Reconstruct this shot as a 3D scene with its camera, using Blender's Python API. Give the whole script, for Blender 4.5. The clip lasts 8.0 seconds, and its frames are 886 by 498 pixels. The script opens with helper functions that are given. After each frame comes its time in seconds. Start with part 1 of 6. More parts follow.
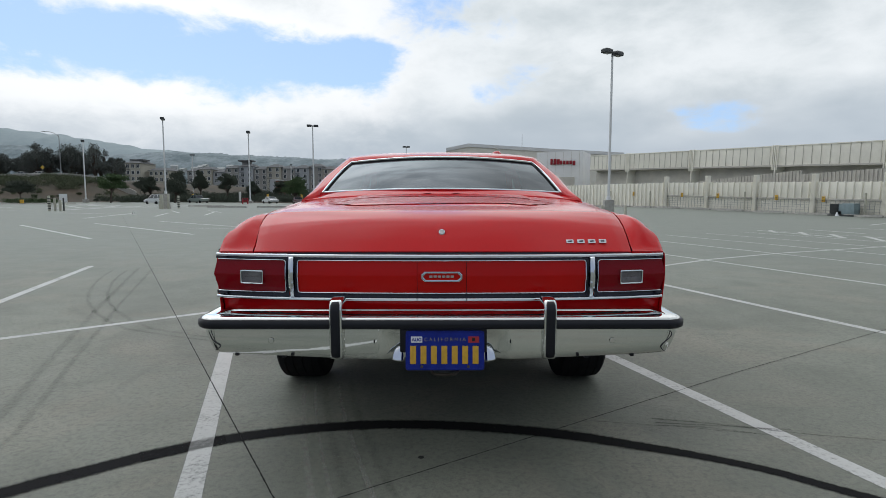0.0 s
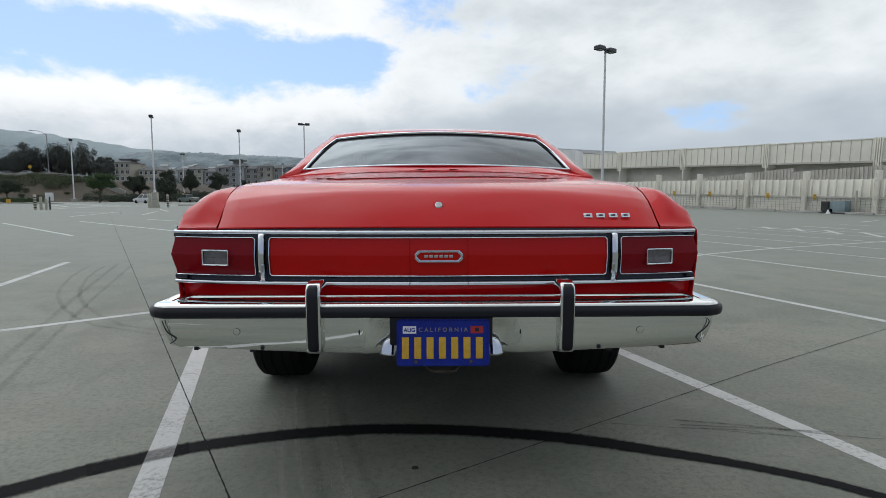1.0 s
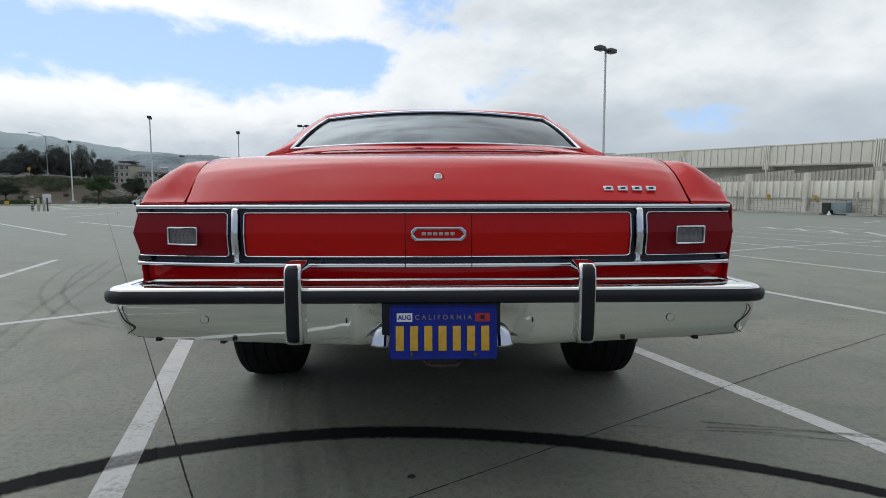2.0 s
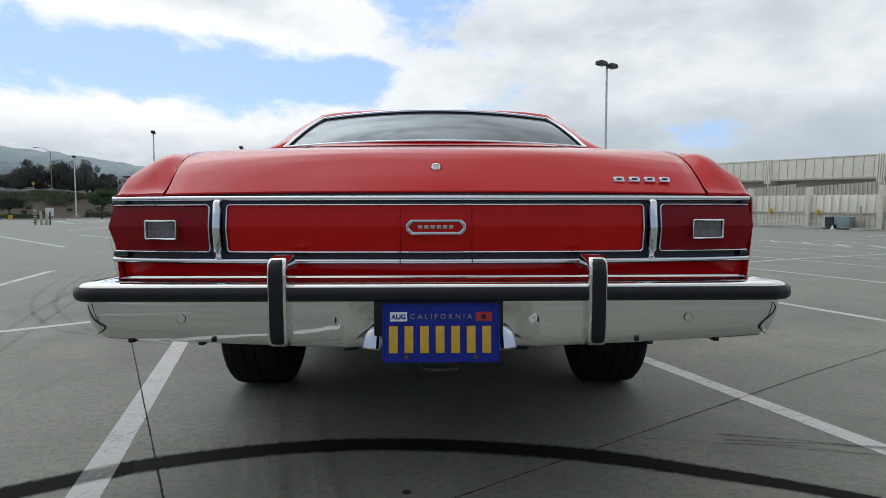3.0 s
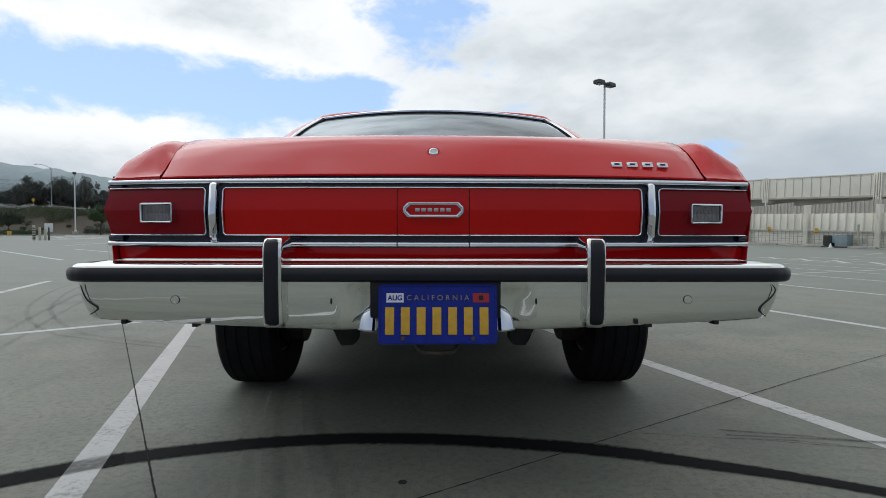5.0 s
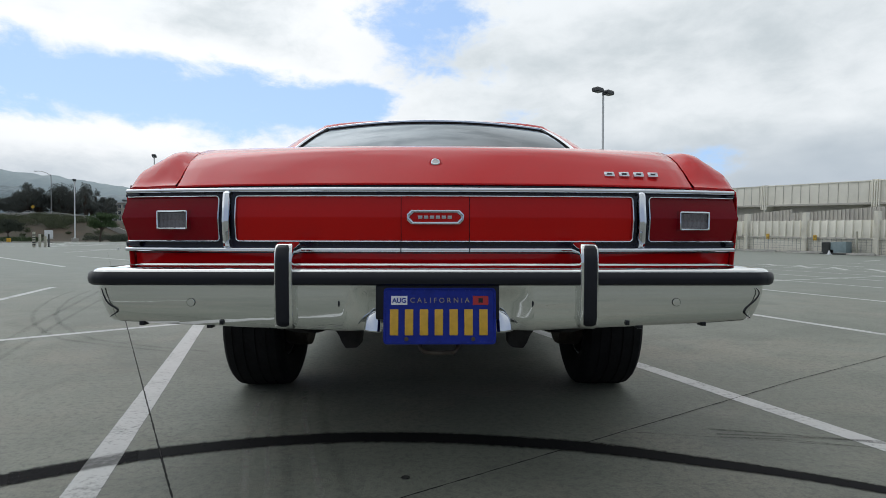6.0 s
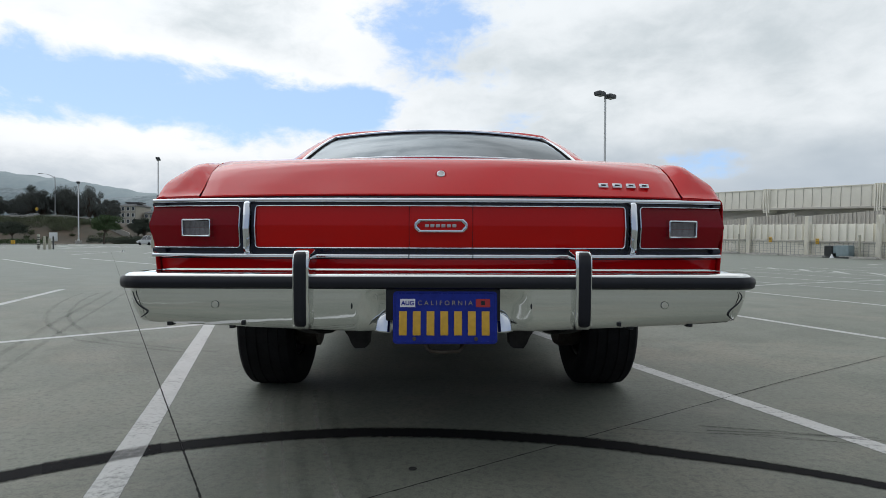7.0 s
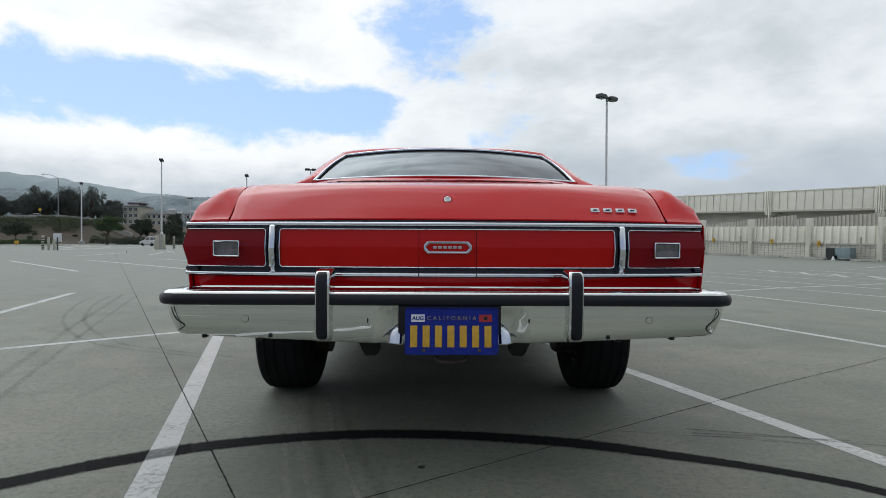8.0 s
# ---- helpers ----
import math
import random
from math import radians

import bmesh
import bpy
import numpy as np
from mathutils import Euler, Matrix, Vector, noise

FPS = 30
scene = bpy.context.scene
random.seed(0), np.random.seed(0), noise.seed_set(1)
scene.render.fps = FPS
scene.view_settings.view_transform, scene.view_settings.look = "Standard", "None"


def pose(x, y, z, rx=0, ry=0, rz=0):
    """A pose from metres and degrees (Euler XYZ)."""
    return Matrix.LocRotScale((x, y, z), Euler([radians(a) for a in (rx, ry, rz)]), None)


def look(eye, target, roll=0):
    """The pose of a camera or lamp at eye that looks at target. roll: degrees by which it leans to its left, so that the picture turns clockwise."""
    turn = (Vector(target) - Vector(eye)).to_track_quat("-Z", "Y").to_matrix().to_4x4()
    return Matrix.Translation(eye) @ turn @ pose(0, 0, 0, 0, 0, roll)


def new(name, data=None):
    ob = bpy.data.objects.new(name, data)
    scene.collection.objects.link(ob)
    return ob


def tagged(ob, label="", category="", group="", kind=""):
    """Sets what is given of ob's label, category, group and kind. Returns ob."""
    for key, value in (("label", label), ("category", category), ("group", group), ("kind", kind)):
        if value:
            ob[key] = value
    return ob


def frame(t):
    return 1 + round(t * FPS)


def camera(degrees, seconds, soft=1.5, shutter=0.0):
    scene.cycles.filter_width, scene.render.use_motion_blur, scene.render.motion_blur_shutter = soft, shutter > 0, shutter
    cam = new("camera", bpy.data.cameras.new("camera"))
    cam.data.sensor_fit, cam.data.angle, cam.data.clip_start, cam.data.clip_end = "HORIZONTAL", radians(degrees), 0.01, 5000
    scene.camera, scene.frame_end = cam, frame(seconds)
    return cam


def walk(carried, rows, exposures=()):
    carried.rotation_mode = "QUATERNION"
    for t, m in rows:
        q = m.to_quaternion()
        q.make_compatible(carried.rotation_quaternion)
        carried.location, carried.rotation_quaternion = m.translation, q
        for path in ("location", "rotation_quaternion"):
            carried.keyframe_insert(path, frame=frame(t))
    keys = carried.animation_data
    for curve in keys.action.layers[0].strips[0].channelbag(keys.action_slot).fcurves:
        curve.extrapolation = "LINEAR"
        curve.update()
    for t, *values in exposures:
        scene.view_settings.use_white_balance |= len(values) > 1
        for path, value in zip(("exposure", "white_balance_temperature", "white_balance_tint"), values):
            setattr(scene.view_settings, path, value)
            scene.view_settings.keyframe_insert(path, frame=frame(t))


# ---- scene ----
cam = camera(77.0, 8.0, soft=0.55)
PATH = [
    (0, (0.014, -2.135, 1.114), (0.005, -0.143, 0.931), 0.0),
    (0.5, (-0.003, -1.964, 1.057), (0.002, 0.027, 0.873), 0.0),
    (1, (-0.004, -1.809, 0.999), (0.014, 0.182, 0.814), -0.1),
    (1.5, (-0.008, -1.674, 0.943), (0.013, 0.317, 0.757), -0.1),
    (3, (0.009, -1.451, 0.832), (0.021, 0.545, 0.708), -0.1),
    (3.5, (0.008, -1.42, 0.797), (0.017, 0.578, 0.7), 0.0),
    (4, (0.014, -1.408, 0.763), (0.021, 0.59, 0.679), 0.1),
    (4.5, (0.014, -1.419, 0.74), (0.026, 0.58, 0.667), 0.1),
    (6, (0.007, -1.528, 0.733), (0.025, 0.472, 0.698), 0.1),
    (6.5, (-0.0, -1.583, 0.735), (0.015, 0.417, 0.707), 0.2),
    (7, (-0.003, -1.65, 0.746), (0.007, 0.349, 0.721), 0.2),
    (7.5, (-0.009, -1.734, 0.77), (-0.001, 0.265, 0.747), 0.2),
    (8, (-0.021, -1.835, 0.813), (-0.017, 0.165, 0.791), 0.3),
]
walk(cam, [(t, look(eye, target, roll)) for t, eye, target, roll in PATH])

# ---- world: broken cloud over blue, sun veiled ----
SUN_EL, SUN_ROT = radians(52), radians(-36)
world = bpy.data.worlds.new("sky")
scene.world = world
world.use_nodes = True


class Tree:
    """Short hand for node trees."""

    def __init__(self, tree):
        self.t = tree
        tree.nodes.clear()

    def node(self, kind, ins=(), operation=None):
        n = self.t.nodes.new(kind)
        if operation:
            n.operation = operation
        for k, v in dict(ins).items():
            if isinstance(v, bpy.types.NodeSocket):
                self.t.links.new(v, n.inputs[k])
            else:
                n.inputs[k].default_value = v
        return n

    def math(self, op, a, b=0.0, clamp=False):
        n = self.node("ShaderNodeMath", {0: a, 1: b}, op)
        n.use_clamp = clamp
        return n.outputs[0]

    def span(self, v, a, b, c=0.0, d=1.0, smooth=True):
        n = self.node("ShaderNodeMapRange", {0: v, 1: a, 2: b, 3: c, 4: d})
        n.interpolation_type = "SMOOTHSTEP" if smooth else "LINEAR"
        return n.outputs[0]

    def noise(self, vec, scale, detail=4.0, rough=0.55, dist=0.0):
        return self.node("ShaderNodeTexNoise", {"Vector": vec, "Scale": scale, "Detail": detail, "Roughness": rough,
                                                "Distortion": dist}).outputs[0]

    def mix(self, f, a, b):
        n = self.t.nodes.new("ShaderNodeMix")
        n.data_type = "RGBA"
        for k, v in ((0, f), (6, a), (7, b)):
            if isinstance(v, bpy.types.NodeSocket):
                self.t.links.new(v, n.inputs[k])
            else:
                n.inputs[k].default_value = v
        return n.outputs[2]

    def mapped(self, vec, loc=(0, 0, 0), rot=(0, 0, 0), scale=(1, 1, 1)):
        return self.node("ShaderNodeMapping", {0: vec, 1: loc, 2: rot, 3: scale}).outputs[0]


def sky_world():
    T = Tree(world.node_tree)
    d = T.node("ShaderNodeTexCoord").outputs["Generated"]
    n = T.node("ShaderNodeTexSky")
    n.sky_type, n.sun_disc, n.sun_elevation, n.sun_rotation = "NISHITA", False, SUN_EL, SUN_ROT
    n.air_density, n.dust_density, n.ozone_density = 1.0, 0.6, 1.5
    sky = n.outputs[0]
    blue = T.node("ShaderNodeVectorMath", {0: sky, "Scale": 0.16}, "SCALE").outputs[0]
    # the cloud sheet is flattened towards the horizon
    sep = T.node("ShaderNodeSeparateXYZ", {0: d})
    z = sep.outputs[2]
    flat = T.math("MAXIMUM", T.math("ADD", z, 0.12), 0.04)
    cx, cy = T.math("DIVIDE", sep.outputs[0], flat), T.math("DIVIDE", sep.outputs[1], flat)
    plane = T.node("ShaderNodeCombineXYZ", {0: cx, 1: cy}).outputs[0]
    big = T.noise(plane, 0.55, 5.0, 0.55, 0.4)
    fine = T.noise(T.mapped(d, scale=(1, 1, 2.2)), 5.5, 7.0, 0.6, 0.25)
    tuft = T.noise(T.mapped(d, (5, 2, 1), scale=(1, 1, 1.7)), 14.0, 6.0, 0.62, 0.4)
    soft = T.noise(T.mapped(d, (3, 1, 2), scale=(1, 1, 2.6)), 2.6, 4.0, 0.5)

    def hole(centre, size, tilt=0.0):
        """1 in the middle of a gap in the cloud, 0 at its rim. centre: across, up, by the distance ahead."""
        c = Vector((centre[0], 1.0, centre[1])).normalized()
        v = T.mapped(d, loc=tuple(-c))
        v = T.mapped(v, rot=(0, radians(tilt), 0))
        v = T.mapped(v, scale=(1 / size[0], 0.6, 1 / size[1]))
        v = T.node("ShaderNodeVectorMath", {0: v}, operation="LENGTH").outputs["Value"]
        return T.span(v, 0.0, 1.0, 1.0, 0.0)

    gaps = None
    for centre, size, tilt, weight in (((-0.55, 0.262), (0.60, 0.130), -3, 1.0), ((-0.24, 0.235), (0.34, 0.085), 4, 1.0), ((-0.03, 0.37), (0.26, 0.22), 12, 0.74),
                                       ((0.12, 0.20), (0.22, 0.07), 8, 0.55), ((0.475, 0.152), (0.13, 0.06), 0, 0.75), ((-0.80, 0.33), (0.10, 0.06), 0, 0.7)):
        h = T.math("MULTIPLY", hole(centre, size, tilt), weight)
        gaps = h if gaps is None else T.math("MAXIMUM", gaps, h)
    wisp = T.math("ADD", T.math("MULTIPLY", fine, 0.65), T.math("MULTIPLY", tuft, 0.35))
    torn = T.math("ADD", gaps, T.math("MULTIPLY", T.math("SUBTRACT", wisp, 0.5), 1.9))
    ahead = T.span(torn, 0.38, 0.74, 0.0, 0.95)
    # behind and overhead, outside the view: broken cloud by chance
    behind = T.math("MULTIPLY", T.span(big, 0.60, 0.74, 0.0, 0.3), T.span(sep.outputs[1], 0.35, -0.1, 0.0, 1.0))
    clear = T.math("MAXIMUM", ahead, behind)
    grey = T.span(T.math("ADD", T.math("MULTIPLY", soft, 0.6), T.math("MULTIPLY", wisp, 0.4)), 0.34, 0.58)
    # an even sheet behind
    back = T.span(sep.outputs[1], 0.25, -0.3)
    grey = T.math("ADD", T.math("MULTIPLY", grey, T.span(back, 0, 1, 1.0, 0.3, False)), T.math("MULTIPLY", back, 0.3))
    cloud = T.mix(grey, (0.57, 0.635, 0.675, 1), (0.865, 0.91, 0.945, 1))
    # heavier bases overhead
    over = T.math("MULTIPLY", T.span(z, 0.38, 0.75), T.span(wisp, 0.56, 0.38))
    cloud = T.mix(T.math("MULTIPLY", over, 0.60), cloud, (0.34, 0.375, 0.41, 1))
    rolls = T.noise(T.mapped(d, (1, 4, 2), scale=(1.0, 2.2, 1.0)), 4.2, 5.0, 0.55, 0.6)
    top = T.span(z, 0.70, 0.90, 0.0, 0.85)
    cloud = T.mix(top, cloud, T.mix(T.span(rolls, 0.36, 0.66), (0.24, 0.27, 0.31, 1), (0.74, 0.79, 0.84, 1)))
    low = T.span(T.math("ADD", z, T.math("MULTIPLY", T.math("SUBTRACT", soft, 0.5), 0.18)), 0.20, 0.07)
    cloud = T.mix(T.math("MULTIPLY", low, 0.88), cloud, (0.445, 0.515, 0.59, 1))
    # bright rims where the cloud thins
    rim = T.span(T.math("ADD", gaps, T.math("MULTIPLY", T.math("SUBTRACT", wisp, 0.5), 0.8)), -0.1, 0.35)
    cloud = T.mix(T.math("MULTIPLY", T.math("MULTIPLY", rim, 0.85), T.span(sep.outputs[0], 0.06, -0.16)), cloud, (0.99, 1.01, 1.03, 1))
    blue = T.mix(0.7, blue, (0.38, 0.60, 0.98, 1))
    # the sheet is thicker away from the sun
    thick = T.span(sep.outputs[1], 0.45, -0.5, 1.0, 0.84)
    to_sun = (math.sin(SUN_ROT) * math.cos(SUN_EL), math.cos(SUN_ROT) * math.cos(SUN_EL), math.sin(SUN_EL))
    near = T.node("ShaderNodeVectorMath", {0: d, 1: to_sun}, "DOT_PRODUCT").outputs["Value"]
    thick = T.math("MULTIPLY", thick, T.math("ADD", T.span(near, 0.5, 0.9, 1.0, 1.06), T.span(near, 0.83, 1.0, 0.0, 1.6)))
    cloud = T.node("ShaderNodeVectorMath", {0: cloud, "Scale": thick}, "SCALE").outputs[0]
    col = T.mix(clear, cloud, blue)
    # the low sky behind, out of view, is darkened for the chrome's reflections
    col = T.mix(T.math("MULTIPLY", back, T.span(z, 0.52, 0.16)), col, (0.335, 0.395, 0.505, 1))
    bg = T.node("ShaderNodeBackground", {0: col, 1: 1.0})
    T.node("ShaderNodeOutputWorld", {0: bg.outputs[0]})


sky_world()
sun = new("sun", bpy.data.lights.new("sun", "SUN"))
sun.data.energy, sun.data.angle, sun.data.color = 0.68, radians(120), (1.0, 0.975, 0.94)
sun.matrix_world = look((0, 0, 0), (-math.sin(SUN_ROT) * math.cos(SUN_EL), -math.cos(SUN_ROT) * math.cos(SUN_EL), -math.sin(SUN_EL)))
scene.view_settings.exposure = 0.0

# ---- materials ----


def surface(name, base, rough=0.5, metal=0.0, vary=0.0, scale=4.0, fine=60.0, bump=0.0, coat=0.0, random_tint=0.0, spec=0.5,
            second=None, rough_vary=0.0):
    """A procedural surface: base colour, two scales of variation, fine relief."""
    m = bpy.data.materials.new(name)
    m.use_nodes = True
    T = Tree(m.node_tree)
    pos = T.node("ShaderNodeTexCoord").outputs["Object"]
    a = T.noise(pos, scale, 5.0, 0.6)
    b = T.noise(pos, fine, 3.0, 0.6)
    col = (*base, 1)
    if vary or second:
        other = (*second, 1) if second else (*[c * (1 - vary) for c in base], 1)
        f = T.span(T.math("ADD", T.math("MULTIPLY", a, 0.7), T.math("MULTIPLY", b, 0.3)), 0.35, 0.65)
        col = T.mix(f, (*base, 1), other)
    if random_tint:
        r = T.node("ShaderNodeObjectInfo").outputs["Random"]
        hsv = T.node("ShaderNodeHueSaturation", {"Value": T.span(r, 0, 1, 1 - random_tint, 1 + random_tint, False), "Color": col})
        col = hsv.outputs[0]
    p = T.node("ShaderNodeBsdfPrincipled", {"Base Color": col, "Roughness": rough, "Metallic": metal, "Coat Weight": coat,
                                            "Coat Roughness": 0.03, "Specular IOR Level": spec})
    if rough_vary:
        T.t.links.new(T.span(a, 0.3, 0.7, rough - rough_vary, rough + rough_vary), p.inputs["Roughness"])
    if bump:
        bn = T.node("ShaderNodeBump", {"Height": b, "Strength": bump, "Distance": 0.01})
        T.t.links.new(bn.outputs[0], p.inputs["Normal"])
    T.node("ShaderNodeOutputMaterial", {0: p.outputs[0]})
    return m


def concrete_deck():
    """Broom-finished parking deck: mottled grey-green, fine grit, old water stains and faint tyre traffic."""
    m = bpy.data.materials.new("concrete_deck")
    m.use_nodes = True
    T = Tree(m.node_tree)
    pos = T.node("ShaderNodeTexCoord").outputs["Object"]
    large = T.noise(pos, 0.35, 6.0, 0.62, 0.6)
    mid = T.noise(T.mapped(pos, (7, 3, 0)), 2.2, 6.0, 0.65, 0.4)
    grit = T.noise(pos, 160.0, 2.0, 0.7)
    streak = T.noise(T.mapped(pos, rot=(0, 0, radians(24)), scale=(5.0, 0.35, 1)), 1.6, 5.0, 0.6, 0.3)
    col = T.mix(T.span(large, 0.3, 0.72), (0.178, 0.191, 0.156, 1), (0.246, 0.258, 0.213, 1))
    col = T.mix(T.math("MULTIPLY", T.span(mid, 0.5, 0.75), 0.32), col, (0.112, 0.116, 0.108, 1))
    col = T.mix(T.math("MULTIPLY", T.span(streak, 0.56, 0.74), 0.2), col, (0.095, 0.098, 0.092, 1))
    patch = T.noise(T.mapped(pos, (11, 4, 0)), 0.9, 4.0, 0.55, 1.2)
    col = T.mix(T.math("MULTIPLY", T.span(patch, 0.42, 0.66), 0.35), col, (0.135, 0.143, 0.117, 1))
    blot = T.noise(T.mapped(pos, (2, 9, 0)), 7.0, 5.0, 0.7, 0.8)
    col = T.mix(T.math("MULTIPLY", T.span(blot, 0.55, 0.8), 0.3), col, (0.23, 0.235, 0.22, 1))
    warm = T.noise(T.mapped(pos, (5, 21, 0)), 0.8, 5.0, 0.6, 0.9)
    col = T.mix(T.math("MULTIPLY", T.span(warm, 0.46, 0.68), 0.6), col, (0.262, 0.247, 0.198, 1))
    sand = T.noise(pos, 38.0, 5.0, 0.8)
    col = T.mix(T.math("MULTIPLY", T.span(sand, 0.44, 0.66), 0.6), col, (0.10, 0.103, 0.096, 1))
    col = T.mix(T.math("MULTIPLY", T.span(grit, 0.45, 0.75), 0.5), col, (0.085, 0.088, 0.082, 1))
    # the deck is cleaner and evener away from the stalls
    used = T.span(T.node("ShaderNodeSeparateXYZ", {0: pos}).outputs[1], 2.0, 12.0, 1.0, 0.22)
    col = T.mix(used, (0.183, 0.203, 0.178, 1), col)
    rough = T.span(mid, 0.3, 0.7, 0.64, 0.72)
    p = T.node("ShaderNodeBsdfPrincipled", {"Base Color": col, "Roughness": rough, "Specular IOR Level": 0.35})
    h = T.math("ADD", T.math("MULTIPLY", grit, 0.35), T.math("ADD", T.math("MULTIPLY", sand, 0.7), T.math("MULTIPLY", blot, 0.3)))
    bn = T.node("ShaderNodeBump", {"Height": h, "Strength": T.math("MULTIPLY", used, 0.55), "Distance": 0.008})
    T.t.links.new(bn.outputs[0], p.inputs["Normal"])
    T.node("ShaderNodeOutputMaterial", {0: p.outputs[0]})
    return m


def worn(name, base, rough, keep, scale=22.0, low=0.40, high=0.62, edge=0.0, spec=0.3):
    """A thin worn coat on the ground (paint, rubber marks): holes show what lies under it. keep: its cover at most.
    edge: fades towards the border of the strip, across its v coordinate."""
    m = bpy.data.materials.new(name)
    m.use_nodes = True
    T = Tree(m.node_tree)
    tc = T.node("ShaderNodeTexCoord")
    pos = tc.outputs["Object"]
    n = T.math("ADD", T.math("MULTIPLY", T.noise(pos, scale, 6.0, 0.65), 0.6), T.math("MULTIPLY", T.noise(pos, 2.5, 4.0, 0.6), 0.4))
    cover = T.span(n, low, high, keep, keep * 0.25)
    if edge:
        v = T.node("ShaderNodeSeparateXYZ", {0: tc.outputs["UV"]}).outputs[1]
        away = T.math("ABSOLUTE", T.math("SUBTRACT", v, 0.5))
        ragged = T.math("ADD", away, T.math("MULTIPLY", T.math("SUBTRACT", T.noise(pos, 45.0, 5.0, 0.75), 0.5), min(0.36, 1.6 * edge)))
        cover = T.math("MULTIPLY", cover, T.span(ragged, 0.5, 0.5 - edge))
    col = T.mix(T.noise(pos, 9.0, 4.0, 0.6), (*base, 1), (*[c * 0.8 for c in base], 1))
    p = T.node("ShaderNodeBsdfPrincipled", {"Base Color": col, "Roughness": rough, "Specular IOR Level": spec})
    tr = T.node("ShaderNodeBsdfTransparent")
    mx = T.node("ShaderNodeMixShader", {0: cover, 1: tr.outputs[0], 2: p.outputs[0]})
    T.node("ShaderNodeOutputMaterial", {0: mx.outputs[0]})
    return m


def glass_dark():
    m = bpy.data.materials.new("tinted_glass")
    m.use_nodes = True
    T = Tree(m.node_tree)
    pos = T.node("ShaderNodeTexCoord").outputs["Object"]
    g = T.node("ShaderNodeBsdfGlossy", {"Color": (0.88, 0.95, 1.0, 1), "Roughness": 0.01})
    tr = T.node("ShaderNodeBsdfTransparent", {"Color": (0.075, 0.088, 0.092, 1)})
    bn = T.node("ShaderNodeBump", {"Height": T.noise(pos, 1.6, 2.0), "Strength": 0.03, "Distance": 0.05})
    T.t.links.new(bn.outputs[0], g.inputs["Normal"])
    fr = T.node("ShaderNodeFresnel", {0: 1.85})
    mx = T.node("ShaderNodeMixShader", {0: fr.outputs[0], 1: tr.outputs[0], 2: g.outputs[0]})
    T.node("ShaderNodeOutputMaterial", {0: mx.outputs[0]})
    return m


DECK = concrete_deck()
LINE = worn("road_paint", (0.56, 0.565, 0.55), 0.6, 0.97, 45.0, 0.48, 0.74, 0.05)
SKID = worn("tyre_rubber_mark", (0.010, 0.010, 0.011), 0.9, 0.98, 40.0, 0.52, 0.86, 0.24, 0.12)
SKID_THIN = worn("thin_tyre_rubber", (0.02, 0.02, 0.021), 0.9, 0.5, 40.0, 0.40, 0.66, 0.20, 0.12)
PALE = worn("pale_scrub_mark", (0.40, 0.40, 0.36), 0.7, 0.5, 26.0, 0.38, 0.62, 0.45)
FAINT = worn("faint_tyre_mark", (0.03, 0.03, 0.03), 0.7, 0.20, 26.0, 0.38, 0.62, 0.4)
SCUFF = worn("scuffed_rubber", (0.02, 0.02, 0.02), 0.85, 0.45, 34.0, 0.40, 0.60, 0.5, 0.1)
JOINT = worn("joint_filler", (0.012, 0.012, 0.012), 0.9, 1.0, 60.0, 0.5, 0.8, 0.35)
FRAME_CUP = surface("white_paper", (0.7, 0.7, 0.69), 0.7, vary=0.1)
GUM = surface("old_gum", (0.02, 0.02, 0.02), 0.8)
PAINT = surface("red_car_paint", (0.54, 0.006, 0.009), 0.12, vary=0.05, scale=1.5, spec=0.29, rough_vary=0.03)
SEAM_RED = surface("panel_gap_red", (0.035, 0.002, 0.004), 0.6, vary=0.3, spec=0.15)
LENS = surface("red_lens", (0.205, 0.002, 0.007), 0.10, vary=0.15, scale=3, fine=300, spec=0.22)
PANEL_RED = surface("red_reflector_panel", (0.47, 0.004, 0.003), 0.2, vary=0.1, scale=3, fine=200, spec=0.25)
CHROME = surface("chrome", (0.70, 0.725, 0.77), 0.05, 1.0, rough_vary=0.025, scale=7)
CHROME_OLD = surface("bumper_chrome", (0.74, 0.755, 0.75), 0.05, 1.0, rough_vary=0.03, scale=5, fine=5.0, bump=0.11)
RUBBER = surface("black_rubber", (0.007, 0.008, 0.014), 0.40, vary=0.3, scale=12, fine=150, bump=0.06, spec=0.33)
GASKET = surface("window_rubber", (0.008, 0.008, 0.009), 0.85, vary=0.2, spec=0.08)
TYRE = surface("tyre_rubber", (0.014, 0.014, 0.015), 0.85, vary=0.4, scale=9, fine=120, bump=0.15, spec=0.12)
BLACK = surface("black_paint", (0.008, 0.009, 0.013), 0.3, vary=0.2, spec=0.35)
NAVY = surface("dark_moulding", (0.009, 0.011, 0.026), 0.22, vary=0.2, spec=0.5)
UNDER = surface("undercoat", (0.038, 0.035, 0.032), 0.85, vary=0.5, scale=14, bump=0.2)
RUSTY = surface("weathered_steel", (0.10, 0.085, 0.07), 0.65, 0.5, second=(0.05, 0.035, 0.025), scale=18, bump=0.2)
CLEAR_LAMP = surface("clear_lamp", (0.17, 0.16, 0.17), 0.14, vary=0.3, scale=20, fine=220, bump=0.2, coat=0.5)
GLASS = glass_dark()
CABIN = surface("cabin_trim", (0.05, 0.05, 0.052), 0.8, vary=0.2)
PLATE_BLUE = surface("plate_blue", (0.009, 0.024, 0.27), 0.42, vary=0.25, scale=25, bump=0.05, spec=0.2)
PLATE_YELLOW = surface("plate_yellow", (0.62, 0.36, 0.03), 0.45, vary=0.15, scale=30)
